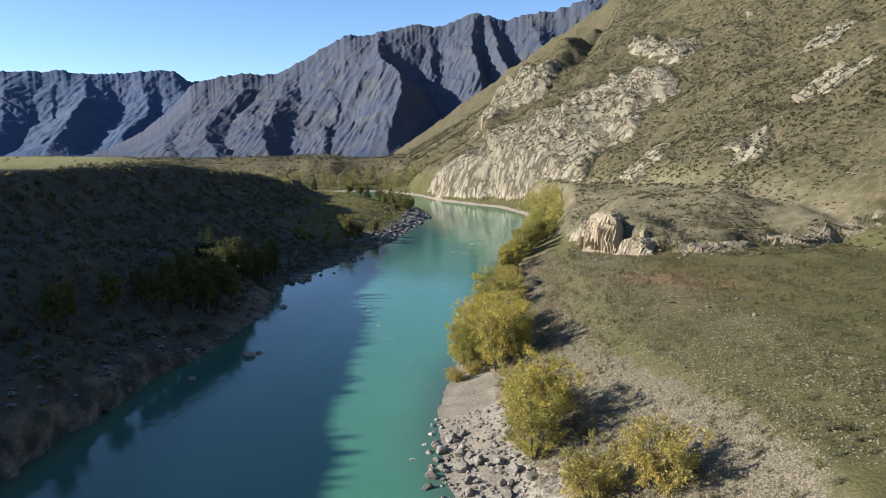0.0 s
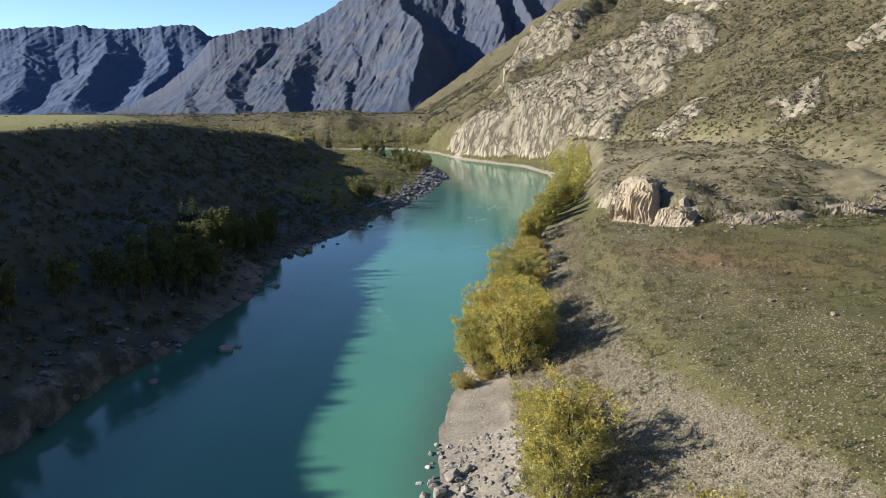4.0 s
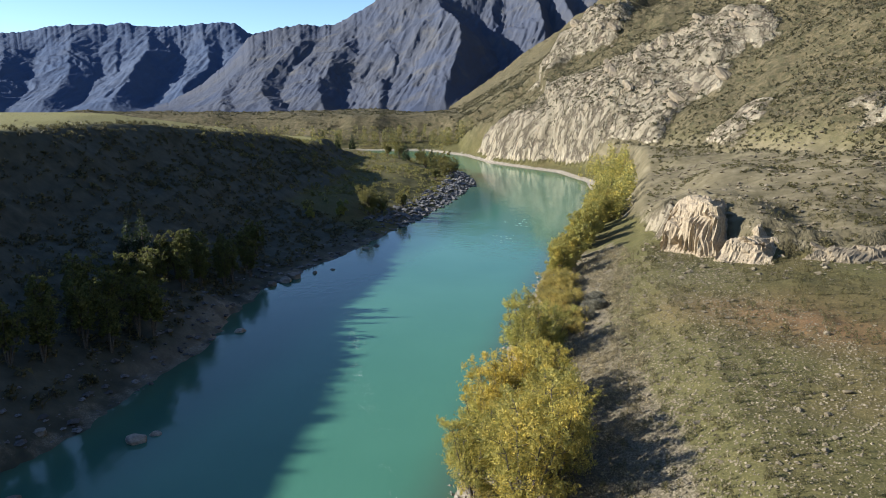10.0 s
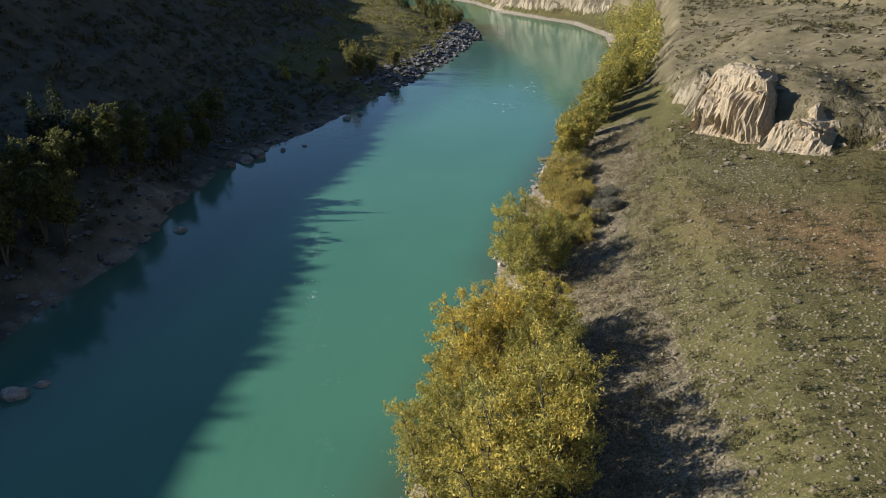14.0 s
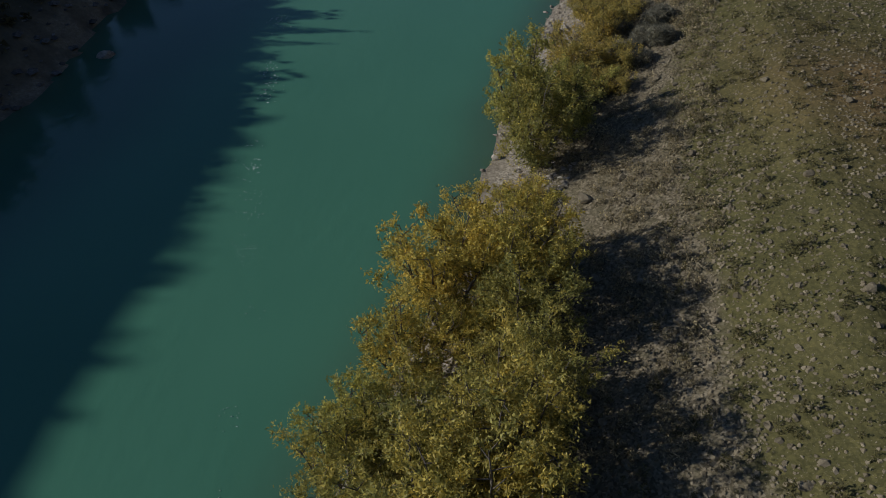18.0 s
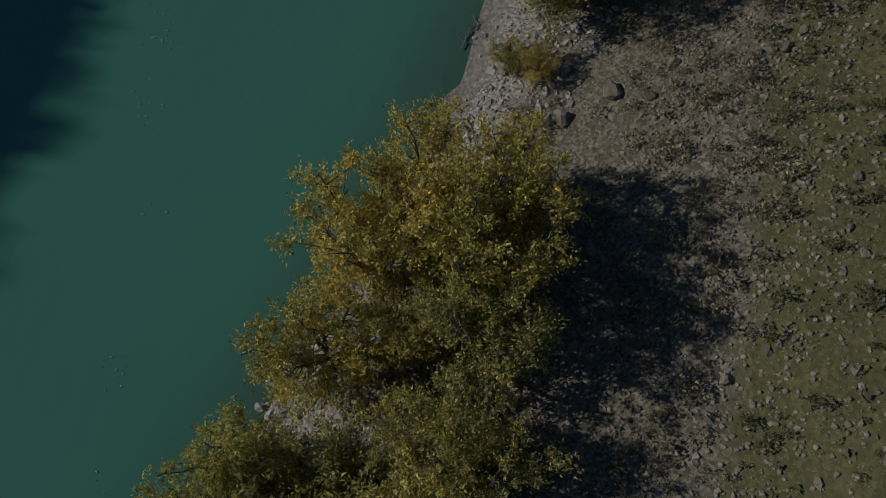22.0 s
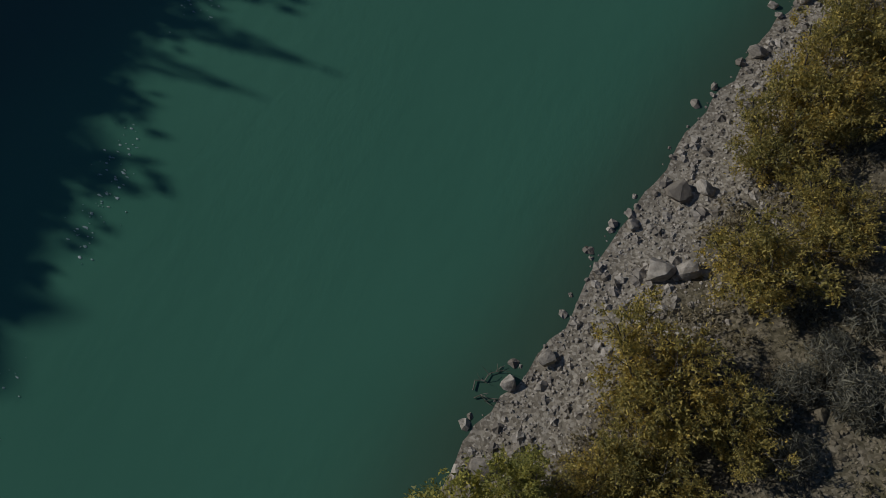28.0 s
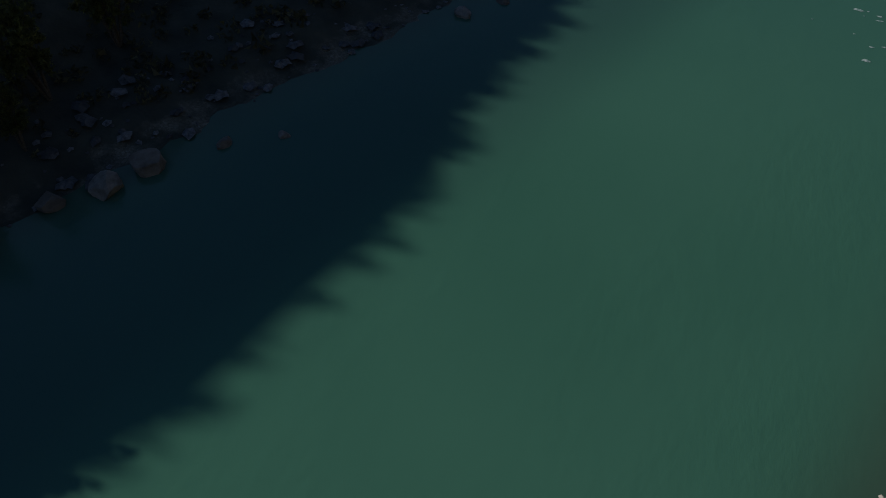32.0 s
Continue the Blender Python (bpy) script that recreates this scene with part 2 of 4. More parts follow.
    masks = {
        "shore": np.where(right, smooth(np.interp(y, [50, 62, 130, 170], [11, 4.2, 4.4, 3.6]), np.interp(y, [50, 62, 130, 170], [7, 1.8, 1.8, 1.2]), d), 0.3 * smooth(3.4, 1.4, d)),
        "cliff": np.clip(np.where(right, cliff * smooth(0.3, 2, up), 0) + np.where(right & (d > 8), smooth(-0.6, 0.4, bw) * smooth(4.0, 1.0, bw) * (0.3 + 0.6 * knoll), 0), 0, 1),
        "hill": np.where(right, np.maximum(smooth(0, 12, foot), back * smooth(12, 22, d)), 0),
        "earth": np.where(right, smooth(1.8, -1.8, d - np.interp(y, [22, 36, 47, 54, 64, 80, 91, 100, 130], [23, 21, 19.4, 17.7, 16.7, 14, 12.2, 11.2, 12])) * smooth(160, 140, y), 0),
        "sand": np.where(right, (0.75 * smooth(30, 38, y) + 0.25 * smooth(50, 54, y)) * smooth(69, 65, y) * smooth(7.5, 4.5, d) + 0.6 * smooth(77, 81, y) * smooth(103, 99, y) * smooth(1.2, 0.6, d), 0.4 * smooth(88, 94, y) * smooth(124, 116, y) * smooth(4, 2.5, d)),
        "bench": np.where(right & (d > 10), smooth(-0.5, 2.5, bw) * smooth(12, 0, foot), 0),
        "rust": np.where(right, np.exp(-(((x - 36) / 9) ** 2 + ((y - 88 + 0.9 * (x - 36)) / 9) ** 2)), 0),
        "meadow": np.where(right, np.exp(-(((x - 98) / 34) ** 2 + ((y - 205) / 26) ** 2)) * smooth(14, 4, foot), smooth(2, -3, lw)),
        # left slope and the flat below it, darkened by colour for their shade
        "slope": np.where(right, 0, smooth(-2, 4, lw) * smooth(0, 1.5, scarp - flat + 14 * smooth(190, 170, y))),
    }
    return z, masks


# ---- materials ----
def material(name, rough=0.8, spec=0.3):
    m = bpy.data.materials.new(name)
    m.use_nodes = True
    b = m.node_tree.nodes["Principled BSDF"]
    b.inputs["Roughness"].default_value, b.inputs["Specular IOR Level"].default_value = rough, spec
    return m, m.node_tree.nodes, m.node_tree.links, b


def noise_node(nodes, links, coord, scale, detail=6.0, rough=0.55):
    n = nodes.new("ShaderNodeTexNoise")
    n.inputs["Scale"].default_value, n.inputs["Detail"].default_value, n.inputs["Roughness"].default_value = scale, detail, rough
    links.new(coord, n.inputs["Vector"])
    return n.outputs["Fac"]


def ramp(nodes, links, fac, stops):
    r = nodes.new("ShaderNodeValToRGB")
    while len(r.color_ramp.elements) < len(stops):
        r.color_ramp.elements.new(0.5)
    for e, (p, col) in zip(r.color_ramp.elements, stops):
        e.position, e.color = p, (*col, 1)
    links.new(fac, r.inputs["Fac"])
    return r.outputs["Color"]


def mixed(nodes, links, fac, a, b, blend="MIX"):
    n = nodes.new("ShaderNodeMix")
    n.data_type, n.blend_type = "RGBA", blend
    if isinstance(fac, (int, float)):
        n.inputs["Factor"].default_value = fac
    else:
        links.new(fac, n.inputs["Factor"])
    for socket, v in ((n.inputs[6], a), (n.inputs[7], b)):
        if isinstance(v, tuple):
            socket.default_value = (*v, 1)
        else:
            links.new(v, socket)
    return n.outputs[2]


def maths(nodes, links, op, a, b=0.0):
    n = nodes.new("ShaderNodeMath")
    n.operation = op
    for socket, v in zip(n.inputs, (a, b)):
        if isinstance(v, (int, float)):
            socket.default_value = v
        else:
            links.new(v, socket)
    return n.outputs[0]


def bumped(nodes, links, shader, fac, strength, distance):
    n = nodes.new("ShaderNodeBump")
    n.inputs["Strength"].default_value, n.inputs["Distance"].default_value = strength, distance
    links.new(fac, n.inputs["Height"])
    links.new(n.outputs["Normal"], shader.inputs["Normal"])
    return n


def attribute(nodes, name):
    n = nodes.new("ShaderNodeAttribute")
    n.attribute_name = name
    return n.outputs["Fac"]


def ground_material():
    m, n, l, b = material("steppe_ground", 0.95, 0.12)
    at = n.new("ShaderNodeNewGeometry").outputs["Position"]
    fine, mid, wide = noise_node(n, l, at, 3.2, 8), noise_node(n, l, at, 0.42, 6), noise_node(n, l, at, 0.035, 5)
    speck = noise_node(n, l, at, 9.0, 4, 0.7)
    grass = ramp(n, l, mid, [(0.25, (0.064, 0.064, 0.027)), (0.5, (0.094, 0.087, 0.036)), (0.75, (0.130, 0.114, 0.050))])
    rust = ramp(n, l, wide, [(0.52, (0.095, 0.089, 0.036)), (0.66, (0.132, 0.101, 0.045))])
    grass = mixed(n, l, 0.55, grass, rust)
    worn = maths(n, l, "MULTIPLY", attribute(n, "rust"), maths(n, l, "MULTIPLY", mid, 1.3))
    grass = mixed(n, l, worn, grass, (0.20, 0.115, 0.06))
    grass = mixed(n, l, maths(n, l, "MULTIPLY", attribute(n, "meadow"), 0.85), grass, (0.225, 0.21, 0.085))
    clod = n.new("ShaderNodeTexVoronoi")
    clod.inputs["Scale"].default_value = 7.0
    l.new(at, clod.inputs["Vector"])
    shade = n.new("ShaderNodeSeparateColor")
    l.new(clod.outputs["Color"], shade.inputs["Color"])
    grass = mixed(n, l, 0.32, grass, ramp(n, l, maths(n, l, "MULTIPLY", shade.outputs[1], fine), [(0.08, (0.35, 0.36, 0.30)), (0.3, (0.95, 0.93, 0.85)), (0.55, (1.9, 1.75, 1.5))]), "MULTIPLY")
    grass = mixed(n, l, maths(n, l, "MULTIPLY", ramp(n, l, speck, [(0.60, (0, 0, 0)), (0.68, (1, 1, 1))]), 0.5), grass, (0.30, 0.26, 0.19))
    pebble = n.new("ShaderNodeTexVoronoi")
    pebble.inputs["Scale"].default_value = 9.0
    l.new(at, pebble.inputs["Vector"])
    tone = n.new("ShaderNodeSeparateColor")
    l.new(pebble.outputs["Color"], tone.inputs["Color"])
    gravel = ramp(n, l, maths(n, l, "ADD", maths(n, l, "MULTIPLY", tone.outputs[0], 0.5), maths(n, l, "MULTIPLY", fine, 0.5)), [(0.2, (0.145, 0.124, 0.094)), (0.5, (0.272, 0.238, 0.183)), (0.8, (0.46, 0.412, 0.335))])
    scree = ramp(n, l, mid, [(0.3, (0.090, 0.074, 0.039)), (0.55, (0.138, 0.111, 0.061)), (0.75, (0.202, 0.165, 0.098))])
    spots = ramp(n, l, noise_node(n, l, at, 0.42, 8, 0.72), [(0.42, (1, 1, 1)), (0.52, (0, 0, 0))])
    scree = mixed(n, l, maths(n, l, "MULTIPLY", spots, 0.7), scree, (0.066, 0.066, 0.032))
    brush = ramp(n, l, noise_node(n, l, at, 1.5, 6, 0.75), [(0.44, (1, 1, 1)), (0.54, (0, 0, 0))])
    scree = mixed(n, l, maths(n, l, "MULTIPLY", brush, 0.6), scree, (0.058, 0.056, 0.03))
    scree = mixed(n, l, maths(n, l, "MULTIPLY", ramp(n, l, speck, [(0.56, (0, 0, 0)), (0.66, (1, 1, 1))]), 0.5), scree, (0.25, 0.215, 0.15))
    vein = n.new("ShaderNodeMapping")
    vein.inputs["Scale"].default_value = (1, 1, 0.35)
    l.new(at, vein.inputs["Vector"])
    stone = ramp(n, l, noise_node(n, l, vein.outputs[0], 0.22, 9, 0.62), [(0.3, (0.19, 0.16, 0.108)), (0.43, (0.32, 0.275, 0.19)), (0.57, (0.45, 0.39, 0.28)), (0.72, (0.48, 0.37, 0.245))])
    cleft_at = n.new("ShaderNodeMapping")
    cleft_at.inputs["Scale"].default_value = (1, 1, 0.4)
    cleft_at.inputs["Rotation"].default_value = (radians(14), radians(-18), 0)
    l.new(at, cleft_at.inputs["Vector"])
    cleft = maths(n, l, "ABSOLUTE", maths(n, l, "SUBTRACT", noise_node(n, l, cleft_at.outputs[0], 0.16, 7, 0.6), 0.5))
    open_cleft = ramp(n, l, cleft, [(0.0, (0, 0, 0)), (0.045, (1, 1, 1))])
    # shadow inside the clefts put into the stone colour, besides the bump
    stone = mixed(n, l, open_cleft, (0.17, 0.14, 0.10), stone)
    # dark, cool tone: shade of the left terrace put into the ground colour
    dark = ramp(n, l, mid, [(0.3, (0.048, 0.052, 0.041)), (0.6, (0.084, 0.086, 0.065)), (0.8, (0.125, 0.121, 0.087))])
    rubble = ramp(n, l, maths(n, l, "ADD", maths(n, l, "MULTIPLY", mid, 0.6), maths(n, l, "MULTIPLY", speck, 0.4)), [(0.3, (0.085, 0.073, 0.042)), (0.5, (0.145, 0.122, 0.075)), (0.68, (0.24, 0.205, 0.135))])
    grass = mixed(n, l, maths(n, l, "MULTIPLY", attribute(n, "bench"), 0.85), grass, rubble)
    col = mixed(n, l, attribute(n, "hill"), grass, scree)
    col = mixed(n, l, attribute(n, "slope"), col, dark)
    earth = ramp(n, l, maths(n, l, "ADD", maths(n, l, "MULTIPLY", tone.outputs[1], 0.5), maths(n, l, "MULTIPLY", fine, 0.5)), [(0.25, (0.074, 0.062, 0.040)), (0.5, (0.136, 0.115, 0.076)), (0.78, (0.255, 0.218, 0.154))])
    moss = ramp(n, l, noise_node(n, l, at, 0.9, 5, 0.6), [(0.45, (0, 0, 0)), (0.6, (1, 1, 1))])
    earth = mixed(n, l, maths(n, l, "MULTIPLY", moss, 0.3), earth, (0.088, 0.082, 0.045))
    dry = maths(n, l, "ADD", attribute(n, "earth"), maths(n, l, "MULTIPLY", maths(n, l, "SUBTRACT", mid, 0.5), 1.2))
    col = mixed(n, l, ramp(n, l, dry, [(0.3, (0, 0, 0)), (0.65, (1, 1, 1))]), col, earth)
    edge = maths(n, l, "ADD", attribute(n, "shore"), maths(n, l, "MULTIPLY", maths(n, l, "SUBTRACT", mid, 0.5), 0.9))
    col = mixed(n, l, ramp(n, l, edge, [(0.25, (0, 0, 0)), (0.7, (1, 1, 1))]), col, gravel)
    sand = ramp(n, l, fine, [(0.3, (0.18, 0.154, 0.118)), (0.7, (0.27, 0.237, 0.187))])
    sand = mixed(n, l, 0.55, sand, ramp(n, l, mid, [(0.35, (0.55, 0.54, 0.52)), (0.65, (1.15, 1.13, 1.08))]), "MULTIPLY")
    col = mixed(n, l, attribute(n, "sand"), col, sand)
    bare = maths(n, l, "ADD", maths(n, l, "MULTIPLY", attribute(n, "cliff"), 1.25), maths(n, l, "MULTIPLY", attribute(n, "hill"), 0.13))
    rocky = maths(n, l, "ADD", bare, maths(n, l, "MULTIPLY", maths(n, l, "SUBTRACT", noise_node(n, l, at, 0.3, 7, 0.65), 0.5), 1.3))
    col = mixed(n, l, ramp(n, l, rocky, [(0.35, (0, 0, 0)), (0.6, (1, 1, 1))]), col, stone)
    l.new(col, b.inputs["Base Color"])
    height_mix = maths(n, l, "ADD", maths(n, l, "MULTIPLY", fine, 0.10), maths(n, l, "MULTIPLY", noise_node(n, l, at, 0.5, 10, 0.7), maths(n, l, "ADD", maths(n, l, "MULTIPLY", attribute(n, "cliff"), 4.0), maths(n, l, "MULTIPLY", attribute(n, "hill"), 1.5))))
    height_mix = maths(n, l, "ADD", height_mix, maths(n, l, "MULTIPLY", maths(n, l, "MULTIPLY", open_cleft, attribute(n, "cliff")), 1.6))
    bumped(n, l, b, height_mix, 0.9, 1.0)
    return m


def water_material():
    m, n, l, b = material("glacial_water", 0.08, 0.4)
    b.inputs["IOR"].default_value = 1.33
    at = n.new("ShaderNodeNewGeometry").outputs["Position"]
    silt = ramp(n, l, noise_node(n, l, at, 0.03, 3), [(0.3, (0.057, 0.172, 0.112)), (0.7, (0.074, 0.204, 0.134))])
    # darker, bluer water colour stands in for the shade on the left side
    silt = mixed(n, l, attribute(n, "bank_shade"), silt, (0.026, 0.052, 0.054))
    silt = mixed(n, l, attribute(n, "shallow"), silt, (0.06, 0.066, 0.047))
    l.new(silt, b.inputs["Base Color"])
    w = n.new("ShaderNodeMapping")
    w.inputs["Scale"].default_value, w.inputs["Rotation"].default_value = (1, 0.55, 1), (0, 0, radians(-14))
    l.new(at, w.inputs["Vector"])
    rip = maths(n, l, "ADD", maths(n, l, "MULTIPLY", noise_node(n, l, w.outputs[0], 0.9, 5), 0.07), maths(n, l, "MULTIPLY", noise_node(n, l, w.outputs[0], 4.0, 3), 0.010))
    calm = noise_node(n, l, w.outputs[0], 0.09, 4)
    rip = maths(n, l, "MULTIPLY", rip, maths(n, l, "ADD", maths(n, l, "MULTIPLY", ramp(n, l, calm, [(0.42, (0, 0, 0)), (0.62, (1, 1, 1))]), 0.9), 0.5))
    bumped(n, l, b, rip, 0.35, 1.0)
    return m


def rock_material(name, dark, pale):
    m, n, l, b = material(name, 0.85, 0.25)
    at = n.new("ShaderNodeTexCoord").outputs["Object"]
    rnd = n.new("ShaderNodeObjectInfo").outputs["Random"]
    isl = n.new("ShaderNodeNewGeometry").outputs["Random Per Island"]
    v = maths(n, l, "FRACT", maths(n, l, "ADD", rnd, isl))
    col = mixed(n, l, v, dark, pale)
    col = mixed(n, l, ramp(n, l, noise_node(n, l, at, 3.0, 8, 0.65), [(0.35, (0, 0, 0)), (0.7, (1, 1, 1))]), col, tuple(0.68 * p for p in dark))
    l.new(col, b.inputs["Base Color"])
    bumped(n, l, b, noise_node(n, l, at, 5.0, 8, 0.6), 0.6, 0.08)
    return m


def mountain_material(name, low, high, pale):
    m, n, l, b = material(name, 0.95, 0.1)
    at = n.new("ShaderNodeNewGeometry").outputs["Position"]
    col = ramp(n, l, noise_node(n, l, at, 0.006, 8, 0.62), [(0.3, low), (0.6, high)])
    mark = ramp(n, l, noise_node(n, l, at, 0.018, 9, 0.68), [(0.52, (0, 0, 0)), (0.7, (1, 1, 1))])
    col = mixed(n, l, maths(n, l, "MULTIPLY", mark, 0.6), col, pale)
    l.new(col, b.inputs["Base Color"])
    bumped(n, l, b, noise_node(n, l, at, 0.06, 12, 0.66), 0.35, 9.0)
    return m


def leaf_material(name, a, b_, c_):
    m = bpy.data.materials.new(name)
    m.use_nodes = True
    n, l = m.node_tree.nodes, m.node_tree.links
    b = n["Principled BSDF"]
    isl = n.new("ShaderNodeNewGeometry").outputs["Random Per Island"]
    rnd = n.new("ShaderNodeObjectInfo").outputs["Random"]
    tone = noise_node(n, l, n.new("ShaderNodeTexCoord").outputs["Object"], 0.55, 3)
    v = maths(n, l, "ADD", maths(n, l, "MULTIPLY", isl, 0.40), maths(n, l, "ADD", maths(n, l, "MULTIPLY", rnd, 0.25), maths(n, l, "MULTIPLY", maths(n, l, "SUBTRACT", tone, 0.36), 1.5)))
    col = ramp(n, l, v, [(0.1, a), (0.5, b_), (0.9, c_)])
    own = maths(n, l, "FRACT", maths(n, l, "MULTIPLY", isl, 7.31))
    col = mixed(n, l, 1.0, col, ramp(n, l, own, [(0.0, (0.5, 0.52, 0.55)), (0.6, (1.0, 1.0, 1.0)), (1.0, (1.5, 1.45, 1.3))]), "MULTIPLY")
    l.new(col, b.inputs["Base Color"])
    b.inputs["Roughness"].default_value, b.inputs["Specular IOR Level"].default_value = 0.55, 0.3
    t = n.new("ShaderNodeBsdfTranslucent")
    l.new(col, t.inputs["Color"])
    mx = n.new("ShaderNodeMixShader")
    mx.inputs[0].default_value = 0.45
    l.new(b.outputs[0], mx.inputs[1])
    l.new(t.outputs[0], mx.inputs[2])
    l.new(mx.outputs[0], n["Material Output"].inputs["Surface"])
    return m


def bark_material():
    m, n, l, b = material("bark", 0.9, 0.2)
    at = n.new("ShaderNodeTexCoord").outputs["Object"]
    l.new(ramp(n, l, noise_node(n, l, at, 6, 6), [(0.3, (0.06, 0.05, 0.04)), (0.7, (0.17, 0.15, 0.125))]), b.inputs["Base Color"])
    bumped(n, l, b, noise_node(n, l, at, 14, 5), 0.6, 0.03)
    return m


GROUND, WATER, BARK = ground_material(), water_material(), bark_material()
BOULDER = rock_material("boulder_stone", (0.215, 0.187, 0.15), (0.60, 0.54, 0.455))
# Shade of the left shore put into the colour; also the point's dark boulders.
DARK_SHADE_STONE = rock_material("dark_shaded_stone", (0.075, 0.075, 0.076), (0.26, 0.255, 0.25))
STONES = rock_material("pebble_stone", (0.15, 0.124, 0.08), (0.31, 0.262, 0.18))
HEAP = rock_material("heap_stone", (0.15, 0.132, 0.108), (0.37, 0.335, 0.285))
LEAF_GOLD = leaf_material("autumn_leaf", (0.25, 0.25, 0.072), (0.49, 0.41, 0.095), (0.67, 0.49, 0.095))
LEAF_BROWN = leaf_material("bush_leaf", (0.25, 0.235, 0.085), (0.45, 0.37, 0.11), (0.63, 0.46, 0.115))
LEAF_OLIVE = leaf_material("willow_leaf", (0.20, 0.215, 0.072), (0.37, 0.338, 0.095), (0.56, 0.44, 0.098))
LEAF_GREEN = leaf_material("poplar_leaf", (0.23, 0.255, 0.085), (0.39, 0.375, 0.105), (0.57, 0.49, 0.115))
LEAF_WOODS = leaf_material("woodland_leaf", (0.12, 0.132, 0.05), (0.21, 0.20, 0.068), (0.32, 0.27, 0.082))
# Darker copy of the poplar leaf: terrace shade put into the colour.
LEAF_SHADE = leaf_material("shaded_leaf", (0.095, 0.11, 0.038), (0.145, 0.155, 0.05), (0.24, 0.225, 0.07))
HILL_SCRUB = leaf_material("hill_scrub", (0.055, 0.055, 0.028), (0.085, 0.08, 0.042), (0.13, 0.115, 0.065))
LEAF_FIR = leaf_material("fir_needle", (0.022, 0.035, 0.014), (0.032, 0.048, 0.018), (0.045, 0.06, 0.024))
STEPPE = leaf_material("steppe_tuft", (0.11, 0.106, 0.054), (0.165, 0.153, 0.082), (0.235, 0.208, 0.125))
TUFT = leaf_material("dry_tuft", (0.085, 0.08, 0.034), (0.138, 0.124, 0.054), (0.21, 0.178, 0.09))
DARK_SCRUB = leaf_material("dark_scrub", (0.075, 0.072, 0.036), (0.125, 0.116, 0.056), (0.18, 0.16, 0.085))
BROWN_SCRUB = leaf_material("brown_scrub", (0.185, 0.158, 0.09), (0.285, 0.242, 0.142), (0.40, 0.34, 0.22))
GREY_TWIG = leaf_material("grey_reed", (0.15, 0.145, 0.108), (0.22, 0.21, 0.158), (0.30, 0.285, 0.22))


# ---- mesh helpers ----
def mesh_of(name, verts, faces, mat, smooth_shade=False):
    me = bpy.data.meshes.new(name)
    verts, faces = np.asarray(verts, np.float32), np.asarray(faces, np.int32)
    me.vertices.add(len(verts))
    me.vertices.foreach_set("co", verts.ravel())
    k = faces.shape[1]
    me.loops.add(faces.size)
    me.loops.foreach_set("vertex_index", faces.ravel())
    me.polygons.add(len(faces))
    me.polygons.foreach_set("loop_start", np.arange(0, faces.size, k, dtype=np.int32))
    me.polygons.foreach_set("use_smooth", np.full(len(faces), smooth_shade, bool))
    me.update(calc_edges=True)
    me.validate()
    me.materials.append(mat)
    return me


def part(name, me, parent, label=""):
    ob = new(name, me)
    ob.parent = parent
    if label:
        tagged(ob, label)
    return ob


def sheet(xs, ys):
    gx, gy = np.meshgrid(xs, ys)
    nx, ny = len(xs), len(ys)
    i = (np.arange(ny - 1)[:, None] * nx + np.arange(nx - 1)[None]).ravel()
    return gx.ravel(), gy.ravel(), np.stack([i, i + 1, i + nx + 1, i + nx], 1)


def spread(lo, hi, step, grow_lo, grow_hi, far_lo, far_hi):
    """Even steps from lo to hi, growing outside."""
    mid = list(np.arange(lo, hi, step))
    s, v, left = step, lo, []
    while v > far_lo:
        s *= grow_lo
        v -= s
        left.append(v)
    s, v, right = step, mid[-1], []
    while v < far_hi:
        s *= grow_hi
        v += s
        right.append(v)
    return np.array(left[::-1] + mid + right)


# ---- the land: one sheet ----
XS = spread(-42, 62, 0.70, 1.035, 1.014, -1500, 1700)
YS = spread(18, 180, 0.74, 1.06, 1.0105, -420, 3600)
gx, gy, quads = sheet(XS, YS)
gz, masks = land(gx, gy)
me = mesh_of("ground", np.stack([gx, gy, gz], 1), quads, GROUND, True)
for key, values in masks.items():
    me.attributes.new(key, "FLOAT", "POINT").data.foreach_set("value", np.asarray(values, np.float32))
ground = tagged(new("ground", me), "dry stony steppe valley floor, terraces and mountain foot", "ground", kind="structure")

GRID = gz.reshape(len(YS), len(XS))


def ground_at(x, y):
    """Heights of the ground sheet itself, at arrays of places."""
    i, j = np.clip(np.searchsorted(XS, x) - 1, 0, len(XS) - 2), np.clip(np.searchsorted(YS, y) - 1, 0, len(YS) - 2)
    u, v = (x - XS[i]) / (XS[i + 1] - XS[i]), (y - YS[j]) / (YS[j + 1] - YS[j])
    return (GRID[j, i] * (1 - u) + GRID[j, i + 1] * u) * (1 - v) + (GRID[j + 1, i] * (1 - u) + GRID[j + 1, i + 1] * u) * v


def height(x, y):
    return float(ground_at(np.array([float(x)]), np.array([float(y)]))[0])


wx, wy, wq = sheet(np.arange(-640, 130, 1.6), np.arange(-330, 600, 1.6))
wd = -bank(wx, wy)[0]
keep = (wd > -8)[wq].any(1)
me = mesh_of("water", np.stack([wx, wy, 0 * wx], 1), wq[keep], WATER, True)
me.attributes.new("shallow", "FLOAT", "POINT").data.foreach_set("value", (0.62 * smooth(8.0, -0.3, wd) ** 2.6).astype(np.float32))
# Terrace shade put into the water colour, growing away from the right bank.
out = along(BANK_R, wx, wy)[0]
me.attributes.new("bank_shade", "FLOAT", "POINT").data.foreach_set("value", (0.5 * smooth(22, 31, -out) * smooth(0, 5, wd)).astype(np.float32))
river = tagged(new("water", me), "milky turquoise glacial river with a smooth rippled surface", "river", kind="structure")


